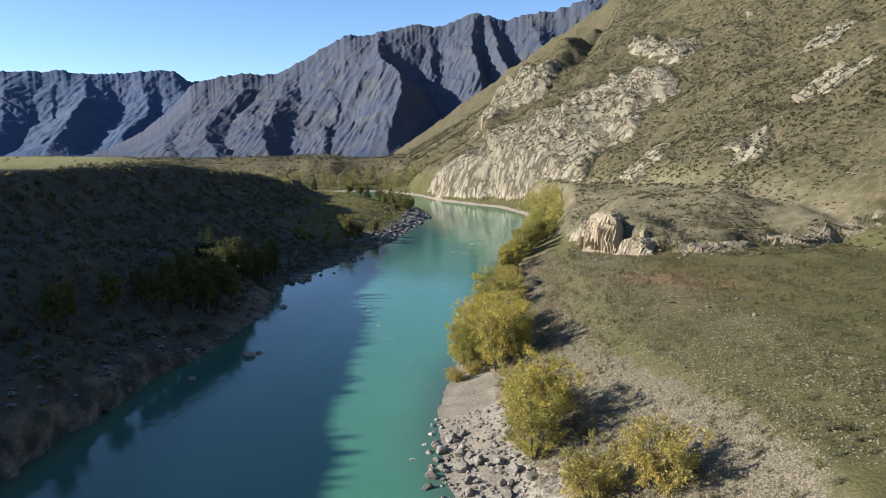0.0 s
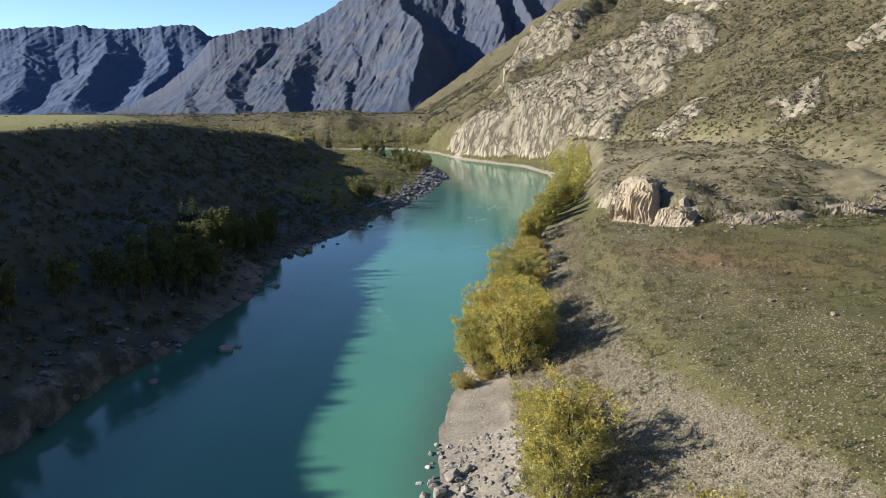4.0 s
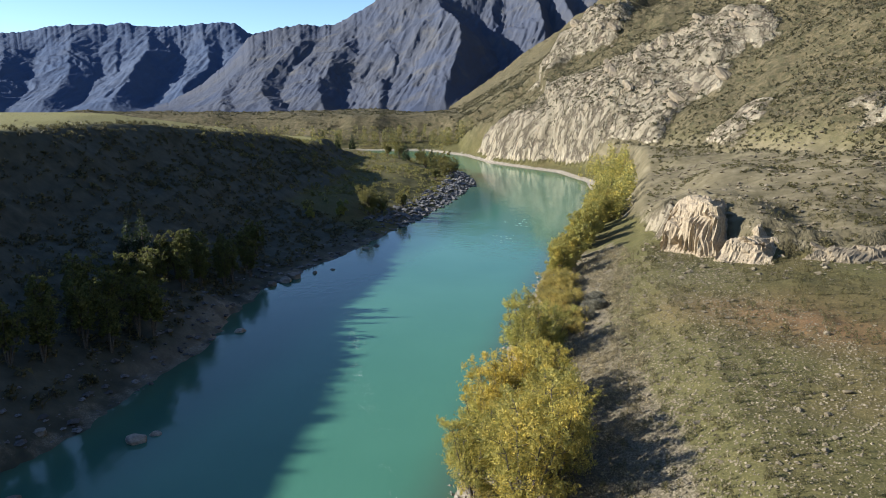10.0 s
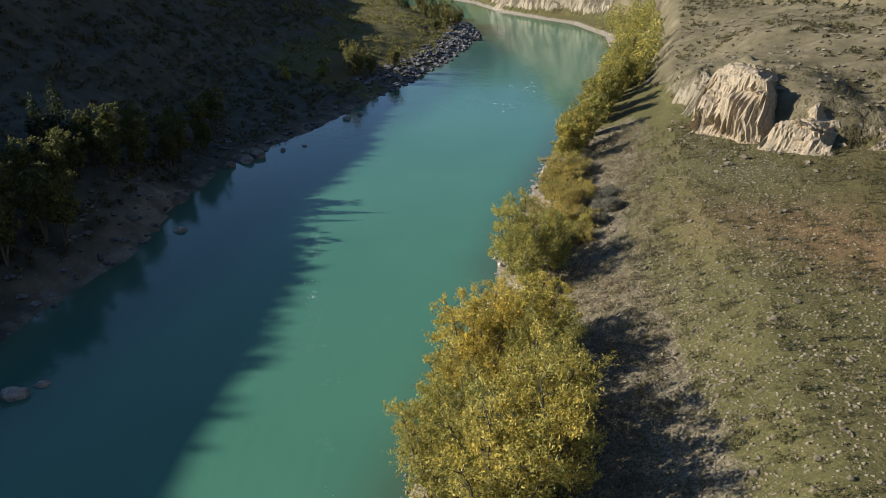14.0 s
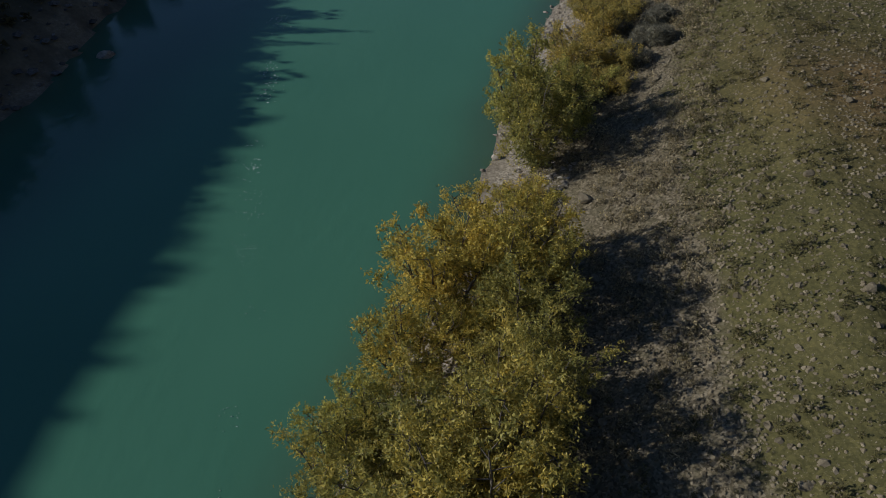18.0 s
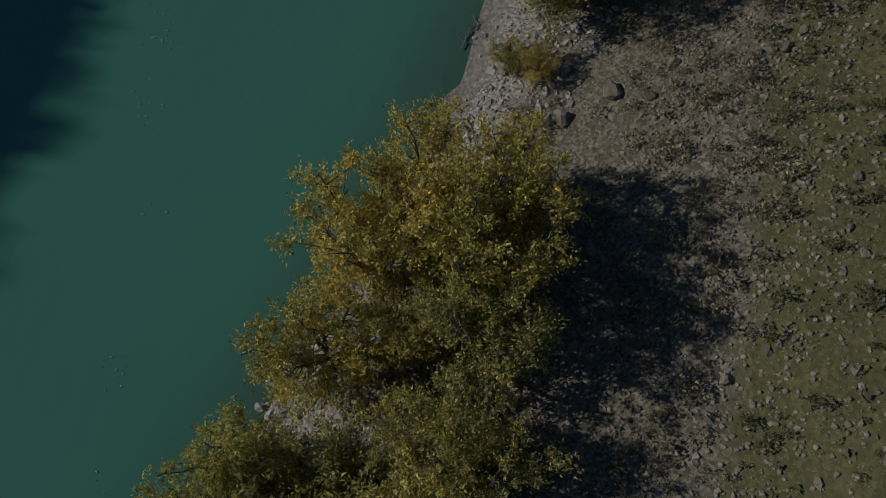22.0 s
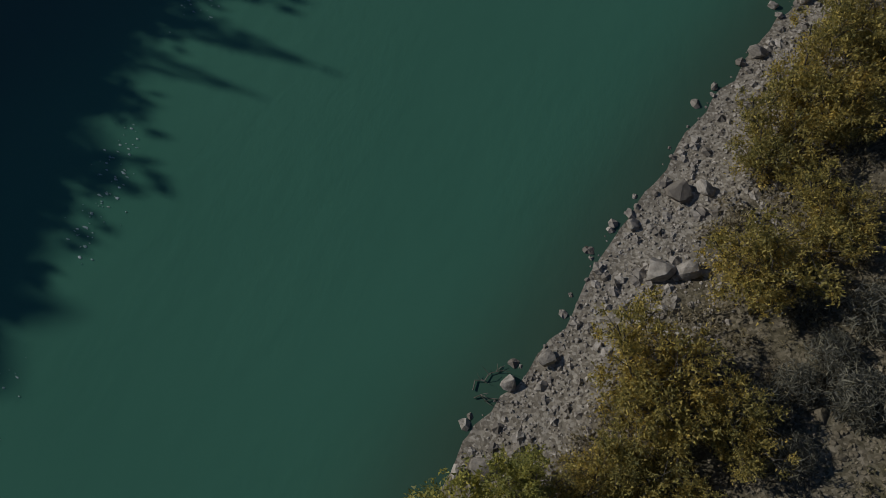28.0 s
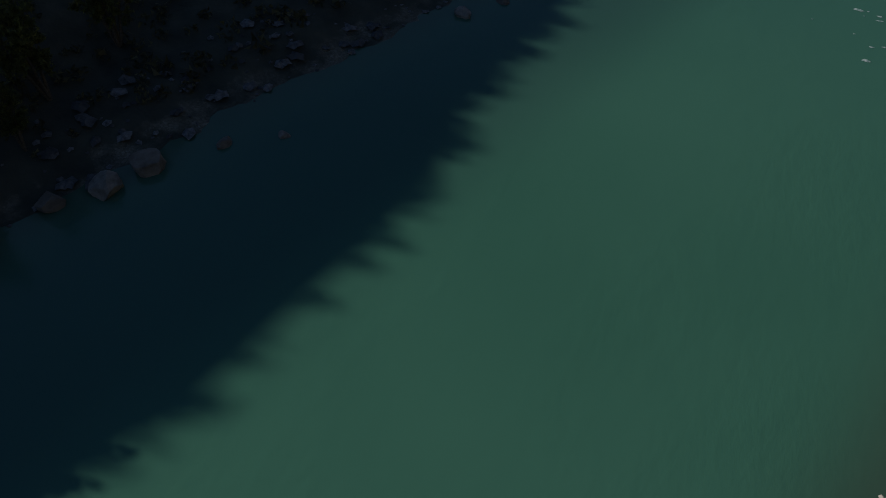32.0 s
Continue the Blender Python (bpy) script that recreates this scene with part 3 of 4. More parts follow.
# ---- distant mountains ----
def mountain(name, skyline, spurs, r0, r1, base, seed, mat, label):
    """A range round the valley: skyline gives azimuth (degrees, right of +y) and elevation of its crest; each spur runs
    from an azimuth at the crest to one at the foot, with its height and its widths (degrees) on both sides."""
    az, el = zip(*skyline)
    ga, gr, q = sheet(np.arange(az[0], az[-1], 0.085), np.linspace(0, 1.06, 170))
    g = np.minimum(gr, 1)
    across, rr = np.radians(ga) * r1, r0 + (r1 - r0) * gr
    x, y = rr * np.sin(np.radians(ga)), rr * np.cos(np.radians(ga))
    notch = 0.06 * vnoise(ga / 0.5, 0 * ga, seed + 3) + 0.05 * vnoise(ga / 0.13, 0 * ga, seed + 4)
    mild = sum(np.interp(ga + o, az, el) for o in (-4, -3, -2, -1, 0, 1, 2, 3, 4)) / 9
    sharp = np.interp(ga, az, el) + notch
    crest = np.tan(np.radians(mild + (sharp - mild) * g ** 4)) * r1 + 30 - base
    k = 0.2 * r1
    bend = 1.1 * fbm(x / k, y / k, seed + 7, 4)
    relief = 0 * g
    for top, foot, high, left, right in spurs:
        d = ga + bend - (foot + (top - foot) * g)
        relief = np.maximum(relief, 0.82 * high * np.clip(1 - np.where(d < 0, -d / left, d / right), 0, 1) ** 1.15)
    twist = fbm(x / (0.5 * k), y / (0.5 * k), seed + 9, 4)
    slant = across - 0.30 * (rr - r0)
    ribs = ridged(slant / (0.24 * k) + 0.8 * twist, rr / (0.9 * k) + 1.2 * twist, seed + 11, 4, 0.5)
    rills = ridged(slant / (0.045 * k) + 0.9 * twist, rr / (0.2 * k) + 1.4 * twist, seed + 19, 4, 0.55)
    body = 4 * g ** 0.9 * (1.03 - g)
    rise = np.where(gr < 1, 0.5 * g + 0.5 * g ** 1.7, 1 - (gr - 1) * 1.6)
    z = base + crest * (rise + body * (relief + 0.015 * ribs + 0.005 * rills) - 0.10 * body) + crest * 0.004 * rills * g
    me = mesh_of(name, np.stack([x, y, z], 1), q, mat, True)
    return tagged(new(name, me), label, "mountain", kind="structure")


# The blue of distant haze is put into both base colours.
FAR_HAZED_ROCK = mountain_material("far_mountain_hazed_rock", (0.058, 0.086, 0.148), (0.072, 0.095, 0.146), (0.092, 0.107, 0.14))
MID_HAZED_ROCK = mountain_material("mid_mountain_hazed_rock", (0.056, 0.07, 0.108), (0.072, 0.079, 0.098), (0.132, 0.122, 0.102))
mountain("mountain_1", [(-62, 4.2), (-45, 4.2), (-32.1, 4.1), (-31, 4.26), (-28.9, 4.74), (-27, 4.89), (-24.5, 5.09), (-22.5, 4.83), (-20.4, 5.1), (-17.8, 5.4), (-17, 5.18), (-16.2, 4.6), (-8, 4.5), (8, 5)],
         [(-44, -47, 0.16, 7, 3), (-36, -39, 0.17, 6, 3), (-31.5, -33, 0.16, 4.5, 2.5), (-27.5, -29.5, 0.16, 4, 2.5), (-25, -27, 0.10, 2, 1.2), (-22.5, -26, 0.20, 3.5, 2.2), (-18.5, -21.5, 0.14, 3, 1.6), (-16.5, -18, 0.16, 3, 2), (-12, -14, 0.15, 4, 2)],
         1950, 3100, -22, 101, FAR_HAZED_ROCK, "bare mountain range in shade, tinted blue-grey for haze")
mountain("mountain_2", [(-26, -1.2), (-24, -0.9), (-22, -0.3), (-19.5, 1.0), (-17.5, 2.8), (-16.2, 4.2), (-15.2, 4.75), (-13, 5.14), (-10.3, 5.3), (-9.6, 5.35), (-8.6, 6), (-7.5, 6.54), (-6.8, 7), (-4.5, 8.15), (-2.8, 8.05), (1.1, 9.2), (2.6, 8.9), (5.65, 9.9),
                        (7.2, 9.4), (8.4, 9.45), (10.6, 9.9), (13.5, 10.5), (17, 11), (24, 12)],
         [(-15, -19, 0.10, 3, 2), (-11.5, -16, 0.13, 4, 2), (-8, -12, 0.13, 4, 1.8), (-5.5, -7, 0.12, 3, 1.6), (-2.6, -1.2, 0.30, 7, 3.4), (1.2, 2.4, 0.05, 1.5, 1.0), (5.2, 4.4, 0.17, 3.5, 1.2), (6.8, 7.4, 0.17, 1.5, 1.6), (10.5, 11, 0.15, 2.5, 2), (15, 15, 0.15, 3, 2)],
         1250, 2050, -16, 131, MID_HAZED_ROCK, "steep grey-brown rocky mountain with shaded gullies")


# ---- trees ----
def tube(path, radii, sides=6):
    verts, faces = [], []
    for n, (p, r) in enumerate(zip(path, radii)):
        ahead = Vector(path[min(n + 1, len(path) - 1)]) - Vector(path[max(n - 1, 0)])
        q = ahead.to_track_quat("Z", "Y")
        for s in range(sides):
            a = 2 * math.pi * s / sides
            verts.append(Vector(p) + q @ Vector((r * math.cos(a), r * math.sin(a), 0)))
        if n:
            for s in range(sides):
                a, b = (n - 1) * sides + s, (n - 1) * sides + (s + 1) % sides
                faces.append((a, b, b + sides, a + sides))
    return verts, faces


def leaves(centres, radii, count, size, rng, spread_up=0.75):
    """Small pointed leaves set along shoots that fan out and up from each clump."""
    per = 15
    out = centres * np.array([1, 1, 0])
    out = out / np.maximum(np.linalg.norm(out, axis=1), 0.2)[:, None]
    shoot = rng.normal(size=(len(centres), per, 3)) * 0.75 + 0.45 * out[:, None] + np.array([0, 0, spread_up])
    shoot /= np.linalg.norm(shoot, axis=2)[..., None]
    long = radii[:, None] * (1.0 + 1.1 * rng.random((len(centres), per)))
    pick = rng.choice(len(centres), count, p=radii ** 2 / (radii ** 2).sum())
    twig = rng.integers(0, per, count)
    f = rng.random(count) ** 0.75
    way, far = shoot[pick, twig], long[pick, twig]
    p = centres[pick] + way * (f * far)[:, None] + rng.normal(size=(count, 3)) * (radii[pick] * (0.24 - 0.13 * f))[:, None]
    u = rng.normal(size=(count, 3)) * 0.8 + way
    u /= np.linalg.norm(u, axis=1)[:, None]
    w = np.cross(u, rng.normal(size=(count, 3)))
    w /= np.linalg.norm(w, axis=1)[:, None]
    s = size * (0.6 + 0.8 * rng.random(count))[:, None]
    verts = np.stack([p - u * s - w * s * 0.35, p - u * s * 0.6 + w * s * 0.55, p + u * s], 1).reshape(-1, 3)
    return verts, np.arange(3 * count).reshape(-1, 3)


def broadleaf(name, seed, tall, wide, stems, clumps, count, size, mat, label, low=0.12):
    rng = np.random.default_rng(seed)
    tree = tagged(new(name), label, "tree")
    centres, radii, trunk = [], [], None
    per = clumps // stems
    for s in range(stems):
        a = 2 * math.pi * (s + rng.random() * 0.7) / stems
        reach = wide * 0.5 * (0.35 + 0.65 * rng.random())
        top = tall * (0.70 + 0.28 * rng.random()) if s else tall * 0.96
        if not s:
            reach *= 0.3
        path = []
        for k in range(7):
            f = k / 6
            path.append((math.cos(a) * reach * f ** 0.8 + rng.normal() * 0.12 * f, math.sin(a) * reach * f ** 0.8 + rng.normal() * 0.12 * f, -0.3 + (top + 0.2) * f ** 0.92))
        verts, faces = tube(path, [max(0.02, 0.018 * tall * (1 - 0.92 * k / 6)) for k in range(7)])
        for k in range(per):
            f = low + (1 - low) * (k + rng.random()) / per
            base = np.array(path[min(6, int(f * 6))]) * (1 - (f * 6) % 1) + np.array(path[min(6, int(f * 6) + 1)]) * ((f * 6) % 1)
            b = rng.random() * 2 * math.pi
            out = wide * 0.34 * (1.15 - 0.75 * f) * (0.2 + 1.0 * rng.random())
            tip = base + np.array([math.cos(b) * out, math.sin(b) * out, (0.2 + 0.6 * rng.random()) * out])
            v, q = tube([tuple(base), tuple(tip)], [0.0045 * tall, 0.008], 3)
            faces = faces + [tuple(i + len(verts) for i in face) for face in q]
            verts = verts + v
            centres.append(tip)
            radii.append(wide * (0.055 + 0.068 * rng.random() ** 1.5) * (1.15 - 0.35 * f))
        stem = mesh_of("limb" if s else "trunk", verts, faces, BARK, True)
        if s:
            part("limb", stem, trunk)
        else:
            trunk = part("trunk", stem, tree)
    v, q = leaves(np.array(centres), np.array(radii), count, size, rng)
    part("crown", mesh_of("crown", v, q, mat), tree)
    return tree


def conifer(name, seed, tall, wide, mat, label, count=2600):
    rng = np.random.default_rng(seed)
    tree = tagged(new(name), label, "tree")
    v, q = tube([(0, 0, -0.3), (0, 0, tall * 0.5), (0, 0, tall)], [0.02 * tall, 0.012 * tall, 0.01])
    part("trunk", mesh_of("trunk", v, q, BARK, True), tree)
    centres, radii = [], []
    for k in range(26):
        f = k / 25
        for s in range(7):
            a, r = rng.random() * 6.283, wide * 0.5 * (1 - f) ** 0.8 * (0.35 + 0.6 * rng.random())
            centres.append((math.cos(a) * r, math.sin(a) * r, tall * (0.1 + 0.9 * f) - 0.2 * r))
            radii.append(0.12 * wide * (1.15 - f))
    v, q = leaves(np.array(centres), np.array(radii), count, tall * 0.02, rng)
    part("crown", mesh_of("crown", v, q, mat), tree)
    return tree


def plant(proto, spots, rng, group):
    """The prototype stands at the first spot, its copies at the others: x, y, size."""
    for n, (x, y, size) in enumerate(spots):
        z = height(x, y) - 0.05
        m = pose(x, y, z, 0, 0, float(rng.random() * 360)) @ Matrix.Diagonal((size, size, size * float(0.92 + 0.16 * rng.random()), 1))
        if n == 0:
            proto.matrix_basis = m
            tagged(proto, group=group)
        else:
            made = copy_thing(proto, pose(0, 0, 0))
            made.matrix_basis = m



rng = np.random.default_rng(5)
BANK = "trees on the sunlit bank"
plant(broadleaf("willow_tree", 11, 7.5, 6.0, 7, 119, 18500, 0.085, LEAF_GOLD, "yellow autumn willow with many stems on the river bank"),
      [(6, 80, 0.98), (9.9, 81.1, 0.98), (7.4, 83.1, 0.85), (4.7, 76.2, 0.85), (10.4, 83.1, 0.75), (7.4, 77.6, 0.6)], rng, BANK)
plant(broadleaf("willow_tree", 12, 7.8, 5.8, 7, 119, 18500, 0.085, LEAF_OLIVE, "olive-yellow autumn willow leaning over the bank"),
      [(7.1, 63.8, 1.08), (3.6, 68.5, 0.8), (6.7, 68.1, 0.98), (5.3, 71.2, 0.78), (10.2, 77.4, 0.85), (9.4, 73.2, 0.7), (9.4, 69.6, 0.98), (9.2, 66, 1.0), (11.4, 73, 0.7), (8.3, 40.8, 1.12), (7.0, 37.6, 0.9), (7.4, 45.2, 0.8), (10.5, 94.9, 0.98)], rng, BANK)
plant(broadleaf("willow_tree", 19, 7.6, 5.9, 6, 120, 10000, 0.15, LEAF_OLIVE, "olive-yellow willow in the row along the bank"),
      [(18, 132.9, 0.85), (25.4, 154.7, 0.95), (20.4, 140.2, 0.85), (29.7, 169.8, 1), (33, 180.9, 0.95), (23.1, 146.3, 0.8), (27.6, 162.5, 0.95)], rng, BANK)
plant(broadleaf("poplar_tree", 13, 8.0, 5.4, 6, 108, 17000, 0.087, LEAF_GREEN, "green poplar with yellowing leaves on the river bank"),
      [(3.2, 71.7, 0.72), (9.3, 98.9, 0.95), (10.3, 101.4, 0.6), (12.6, 97.4, 0.75)], rng, BANK)
plant(broadleaf("poplar_tree", 20, 8.0, 5.4, 5, 110, 9500, 0.15, LEAF_OLIVE, "green poplar in the row along the bank"),
      [(31.4, 175, 0.95), (36.3, 189.1, 0.95), (39.6, 203.3, 0.95), (18.9, 136.8, 0.7), (20.5, 147, 0.7), (23.5, 156, 0.9), (25.5, 162, 0.8), (33.5, 185, 0.95), (36, 196, 1), (39.5, 205, 1)], rng, BANK)
plant(broadleaf("riverside_bush", 14, 2.7, 3.4, 9, 135, 12500, 0.06, LEAF_BROWN, "yellow-brown autumn bush growing among shore stones", 0.05),
      [(9.6, 27.6, 1.45), (13.8, 25.4, 1.7), (7.7, 49.3, 1.15), (10.5, 47.9, 1), (13.3, 107.1, 1.33), (15.6, 112.7, 1.19), (15.7, 122.3, 1.33), (14.8, 118.9, 1.12), (14.1, 103.9, 1.12),
       (13, 102.3, 1.05), (10.3, 90.7, 0.55), (9, 91.1, 0.5), (16.7, 126.8, 1.26), (2, 64.4, 0.7), (4.4, 65.6, 0.7), (16.4, 106.5, 0.9), (17.6, 116, 1), (17.2, 121.5, 0.9), (18.4, 125.5, 1), (16.2, 103, 0.7)], rng, "bushes on the sunlit bank")
SHADE = "trees under the shaded slope"
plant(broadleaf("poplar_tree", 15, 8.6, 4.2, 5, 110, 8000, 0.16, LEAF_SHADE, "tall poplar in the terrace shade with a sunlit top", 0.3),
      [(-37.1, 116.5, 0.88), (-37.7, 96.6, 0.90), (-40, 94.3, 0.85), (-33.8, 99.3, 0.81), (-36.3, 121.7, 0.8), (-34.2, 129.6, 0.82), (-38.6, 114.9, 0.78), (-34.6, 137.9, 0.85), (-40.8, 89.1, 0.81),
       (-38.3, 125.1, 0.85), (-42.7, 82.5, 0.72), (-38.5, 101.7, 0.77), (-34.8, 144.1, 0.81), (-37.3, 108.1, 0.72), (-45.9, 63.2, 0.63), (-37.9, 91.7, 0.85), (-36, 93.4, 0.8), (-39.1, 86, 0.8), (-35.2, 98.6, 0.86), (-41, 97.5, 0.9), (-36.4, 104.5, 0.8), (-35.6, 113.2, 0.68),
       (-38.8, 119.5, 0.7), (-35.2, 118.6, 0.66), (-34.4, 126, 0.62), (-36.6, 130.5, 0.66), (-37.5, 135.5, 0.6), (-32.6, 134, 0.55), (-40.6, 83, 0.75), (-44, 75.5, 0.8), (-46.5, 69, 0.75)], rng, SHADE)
plant(broadleaf("willow_tree", 16, 6.5, 4.2, 5, 75, 7000, 0.15, LEAF_WOODS, "pale yellowing willow at the sunlit edge of the point", 0.2),
      [(-20.9, 193.3, 1.15), (-22.3, 198, 1), (-13.9, 205.7, 0.85), (-18.2, 198.6, 0.7), (-7.6, 264.8, 0.9), (-4.9, 278.9, 1), (-9.7, 285.3, 1), (-3.2, 291.8, 0.9), (-12.9, 299.4, 1), (-6.4, 304.8, 1.1), (-16.1, 317.7, 1.1), (-25.6, 326.4, 1.1), (-10.7, 323.1, 0.9), (-1.6, 298.3, 0.9), (-31.9, 339.4, 1)], rng, "trees on the point")
plant(broadleaf("round_bush", 17, 3.4, 3.2, 6, 60, 5000, 0.14, LEAF_GREEN, "bright green round bush catching the sun", 0.05), [(-26.9, 188, 1), (-31.9, 177.9, 0.8)], rng, "green bushes on the left bank")
plant(conifer("fir_tree", 18, 9.0, 4.0, LEAF_FIR, "slender dark fir standing among poplars"), [(-40.6, 113.2, 1), (-41.4, 110.6, 0.88), (-10.2, 295.1, 1), (-21.4, 311.3, 0.9), (-54.8, 385.4, 1), (-63.2, 389.6, 0.9), (-69.6, 385.4, 1.05)], rng, "fir trees")


# ---- woods along the far bank ----
def clumps_of(spots, tall, wide, per, size, seed, up=0.5, slim=1.0):
    """Leaf clumps standing on the land: one joined mesh. spots: arrays x, y, scale."""
    r = np.random.default_rng(seed)
    x, y, s = spots
    z = ground_at(x, y)
    n = len(x) * per
    i = np.repeat(np.arange(len(x)), per)
    h = r.random(n)
    a = r.random(n) * 2 * math.pi
    rad = wide * 0.5 * np.sqrt(r.random(n)) * (1 - 0.75 * np.abs(h - 0.35) ** 1.2)
    p = np.stack([x[i] + s[i] * rad * np.cos(a), y[i] + s[i] * rad * np.sin(a), z[i] + s[i] * tall * h * 0.98 - 0.02], 1)
    u = r.normal(size=(n, 3)) * np.array([1, 1, 0.7]) + np.array([0, 0, up])
    u /= np.linalg.norm(u, axis=1)[:, None]
    w = np.cross(u, r.normal(size=(n, 3)))
    w /= np.linalg.norm(w, axis=1)[:, None]
    q = (size * s[i] * (0.6 + 0.8 * r.random(n)))[:, None]
    v = np.stack([p - u * q - w * q * 0.45 * slim, p - u * q * 0.6 + w * q * 0.6 * slim, p + u * q], 1).reshape(-1, 3)
    return v, np.arange(3 * n).reshape(-1, 3)


def scatter(n, box, rule, seed):
    """Random places in the box (x0, x1, y0, y1) that pass the rule (land distance, masks)."""
    r = np.random.default_rng(seed)
    x, y = box[0] + (box[1] - box[0]) * r.random(n), box[2] + (box[3] - box[2]) * r.random(n)
    d, right = bank(x, y)
    keep = rule(x, y, d, right, r)
    return x[keep], y[keep], r


def patchy(x, y, scale, seed, cut):
    return fbm(x / scale, y / scale, seed, 3) > cut


x, y, r = scatter(2600, (-280, 25, 425, 505), lambda x, y, d, right, r: right & (d > 3) & (d < 20) & (r.random(len(x)) < 0.55), 201)
v, q = clumps_of((x, y, 0.6 + 0.7 * r.random(len(x))), 8.5, 3.6, 70, 0.42, 202)
tagged(new("far_woods", mesh_of("far_woods", v, q, LEAF_WOODS)), "mixed autumn woods along the far river bend", "woods", kind="stuff")
x, y, r = scatter(620, (20, 72, 178, 296), lambda x, y, d, right, r: right & (d > 1.5) & (d < 12) & patchy(x, y, 8, 205, -0.35), 203)
v, q = clumps_of((x, y, 0.5 + 0.8 * r.random(len(x))), 6.4, 3.4, 210, 0.26, 204)
tagged(new("far_woods", mesh_of("far_woods", v, q, LEAF_OLIVE)), "olive willow thicket along the curving bank", "woods", kind="stuff")


# ---- shrubs and tufts ----
def shrubs(name, n, box, rule, tall, wide, per, size, mat, seed, label, lo=0.5, hi=1.2):
    x, y, r = scatter(n, box, rule, seed)
    v, q = clumps_of((x, y, lo + (hi - lo) * r.random(len(x)) ** 2), tall, wide, per, size, seed + 1)
    return tagged(new(name, mesh_of(name, v, q, mat)), label, "shrubs", kind="stuff")


shrubs("steppe_tufts", 12000, (8, 76, 20, 140), lambda x, y, d, right, r: right & (d > 10) & patchy(x, y, 9, 301, -0.7), 0.2, 0.32, 7, 0.09, STEPPE, 302, "low dry steppe tufts scattered over stony ground")
shrubs("steppe_tufts", 6400, (10, 80, 16, 135), lambda x, y, d, right, r: right & (d > 11) & patchy(x, y, 11, 331, -0.45), 0.58, 0.48, 74, 0.055, TUFT, 332, "dark cushion tufts dotted over the dry terrace", 0.5, 1.4)
shrubs("bank_scrub", 13000, (0, 30, 22, 145), lambda x, y, d, right, r: right & (d > 2.6) & (d < 14) & patchy(x, y, 4, 303, -0.4) & ((y > 68) | (d > 6)), 0.42, 0.56, 64, 0.046, BROWN_SCRUB, 304, "brown dry scrub on the stony river bank", 0.4, 2.0)
shrubs("bench_shrubs", 4600, (30, 140, 105, 250), lambda x, y, d, right, r: right & (d > 16) & patchy(x, y, 16, 305, -0.2), 0.55, 1.2, 26, 0.2, TUFT, 306, "dark low shrubs dotted over the rocky bench")
shrubs("hill_shrubs", 100000, (0, 450, 160, 660), lambda x, y, d, right, r: right & (d > 14) & (along(FOOT, x, y)[0] > -3) & patchy(x, y, 22, 307, -0.85), 0.75, 1.4, 7, 0.42, HILL_SCRUB, 308, "dark scrub covering the stony mountainside")
shrubs("bend_shrubs", 5000, (-320, 60, 440, 700), lambda x, y, d, right, r: right & (d > 16), 0.9, 2.2, 14, 0.5, HILL_SCRUB, 318, "dark scrub on the brown terrace beyond the bend")
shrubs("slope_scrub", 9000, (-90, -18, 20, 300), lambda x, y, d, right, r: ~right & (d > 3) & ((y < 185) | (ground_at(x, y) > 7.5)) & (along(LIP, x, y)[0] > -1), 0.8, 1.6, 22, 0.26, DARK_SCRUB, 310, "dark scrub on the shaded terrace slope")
shrubs("meadow_scrub", 2600, (-62, 6, 190, 360), lambda x, y, d, right, r: ~right & (d > 6) & patchy(x, y, 9, 311, -0.2), 0.9, 1.8, 26, 0.26, LEAF_WOODS, 312, "low yellow-green scrub on the flat point")
shrubs("plateau_scrub", 1300, (-420, -66, 60, 420), lambda x, y, d, right, r: ~right & patchy(x, y, 18, 313, 0.0), 0.35, 1.1, 14, 0.2, STEPPE, 314, "small shrubs dotted over the grassy high terrace")
r = np.random.default_rng(316)
spots = (17.0 + 3.6 * r.random(11), 105.5 + 8 * r.random(11), 0.8 + 0.5 * r.random(11))
v, q = clumps_of(spots, 1.0, 2.0, 1500, 0.17, 317, 0.5, 0.22)
tagged(new("reed_clumps", mesh_of("reed_clumps", v, q, GREY_TWIG)), "pale grey dry reed clumps on the bank", "reeds", kind="stuff")


# ---- stones ----
def rock_mesh(name, seed, mat, subdiv=2, jag=0.28):
    bm = bmesh.new()
    bmesh.ops.create_icosphere(bm, subdivisions=subdiv, radius=0.5)
    r = np.random.default_rng(seed)
    planes = r.normal(size=(13, 3))
    planes /= np.linalg.norm(planes, axis=1)[:, None]
    cut = 0.25 + 0.15 * r.random(13)
    for v in bm.verts:
        p = np.array(v.co)
        for a, c_ in zip(planes, cut):
            over = p @ a - c_
            if over > 0:
                p = p - a * over
        v.co = Vector(p) * (1 + jag * 0.3 * noise.noise(Vector(p) * 4 + Vector((seed, 0, 0))))
    me = bpy.data.meshes.new(name)
    bm.to_mesh(me)
    bm.free()
    me.materials.append(mat)
    return me


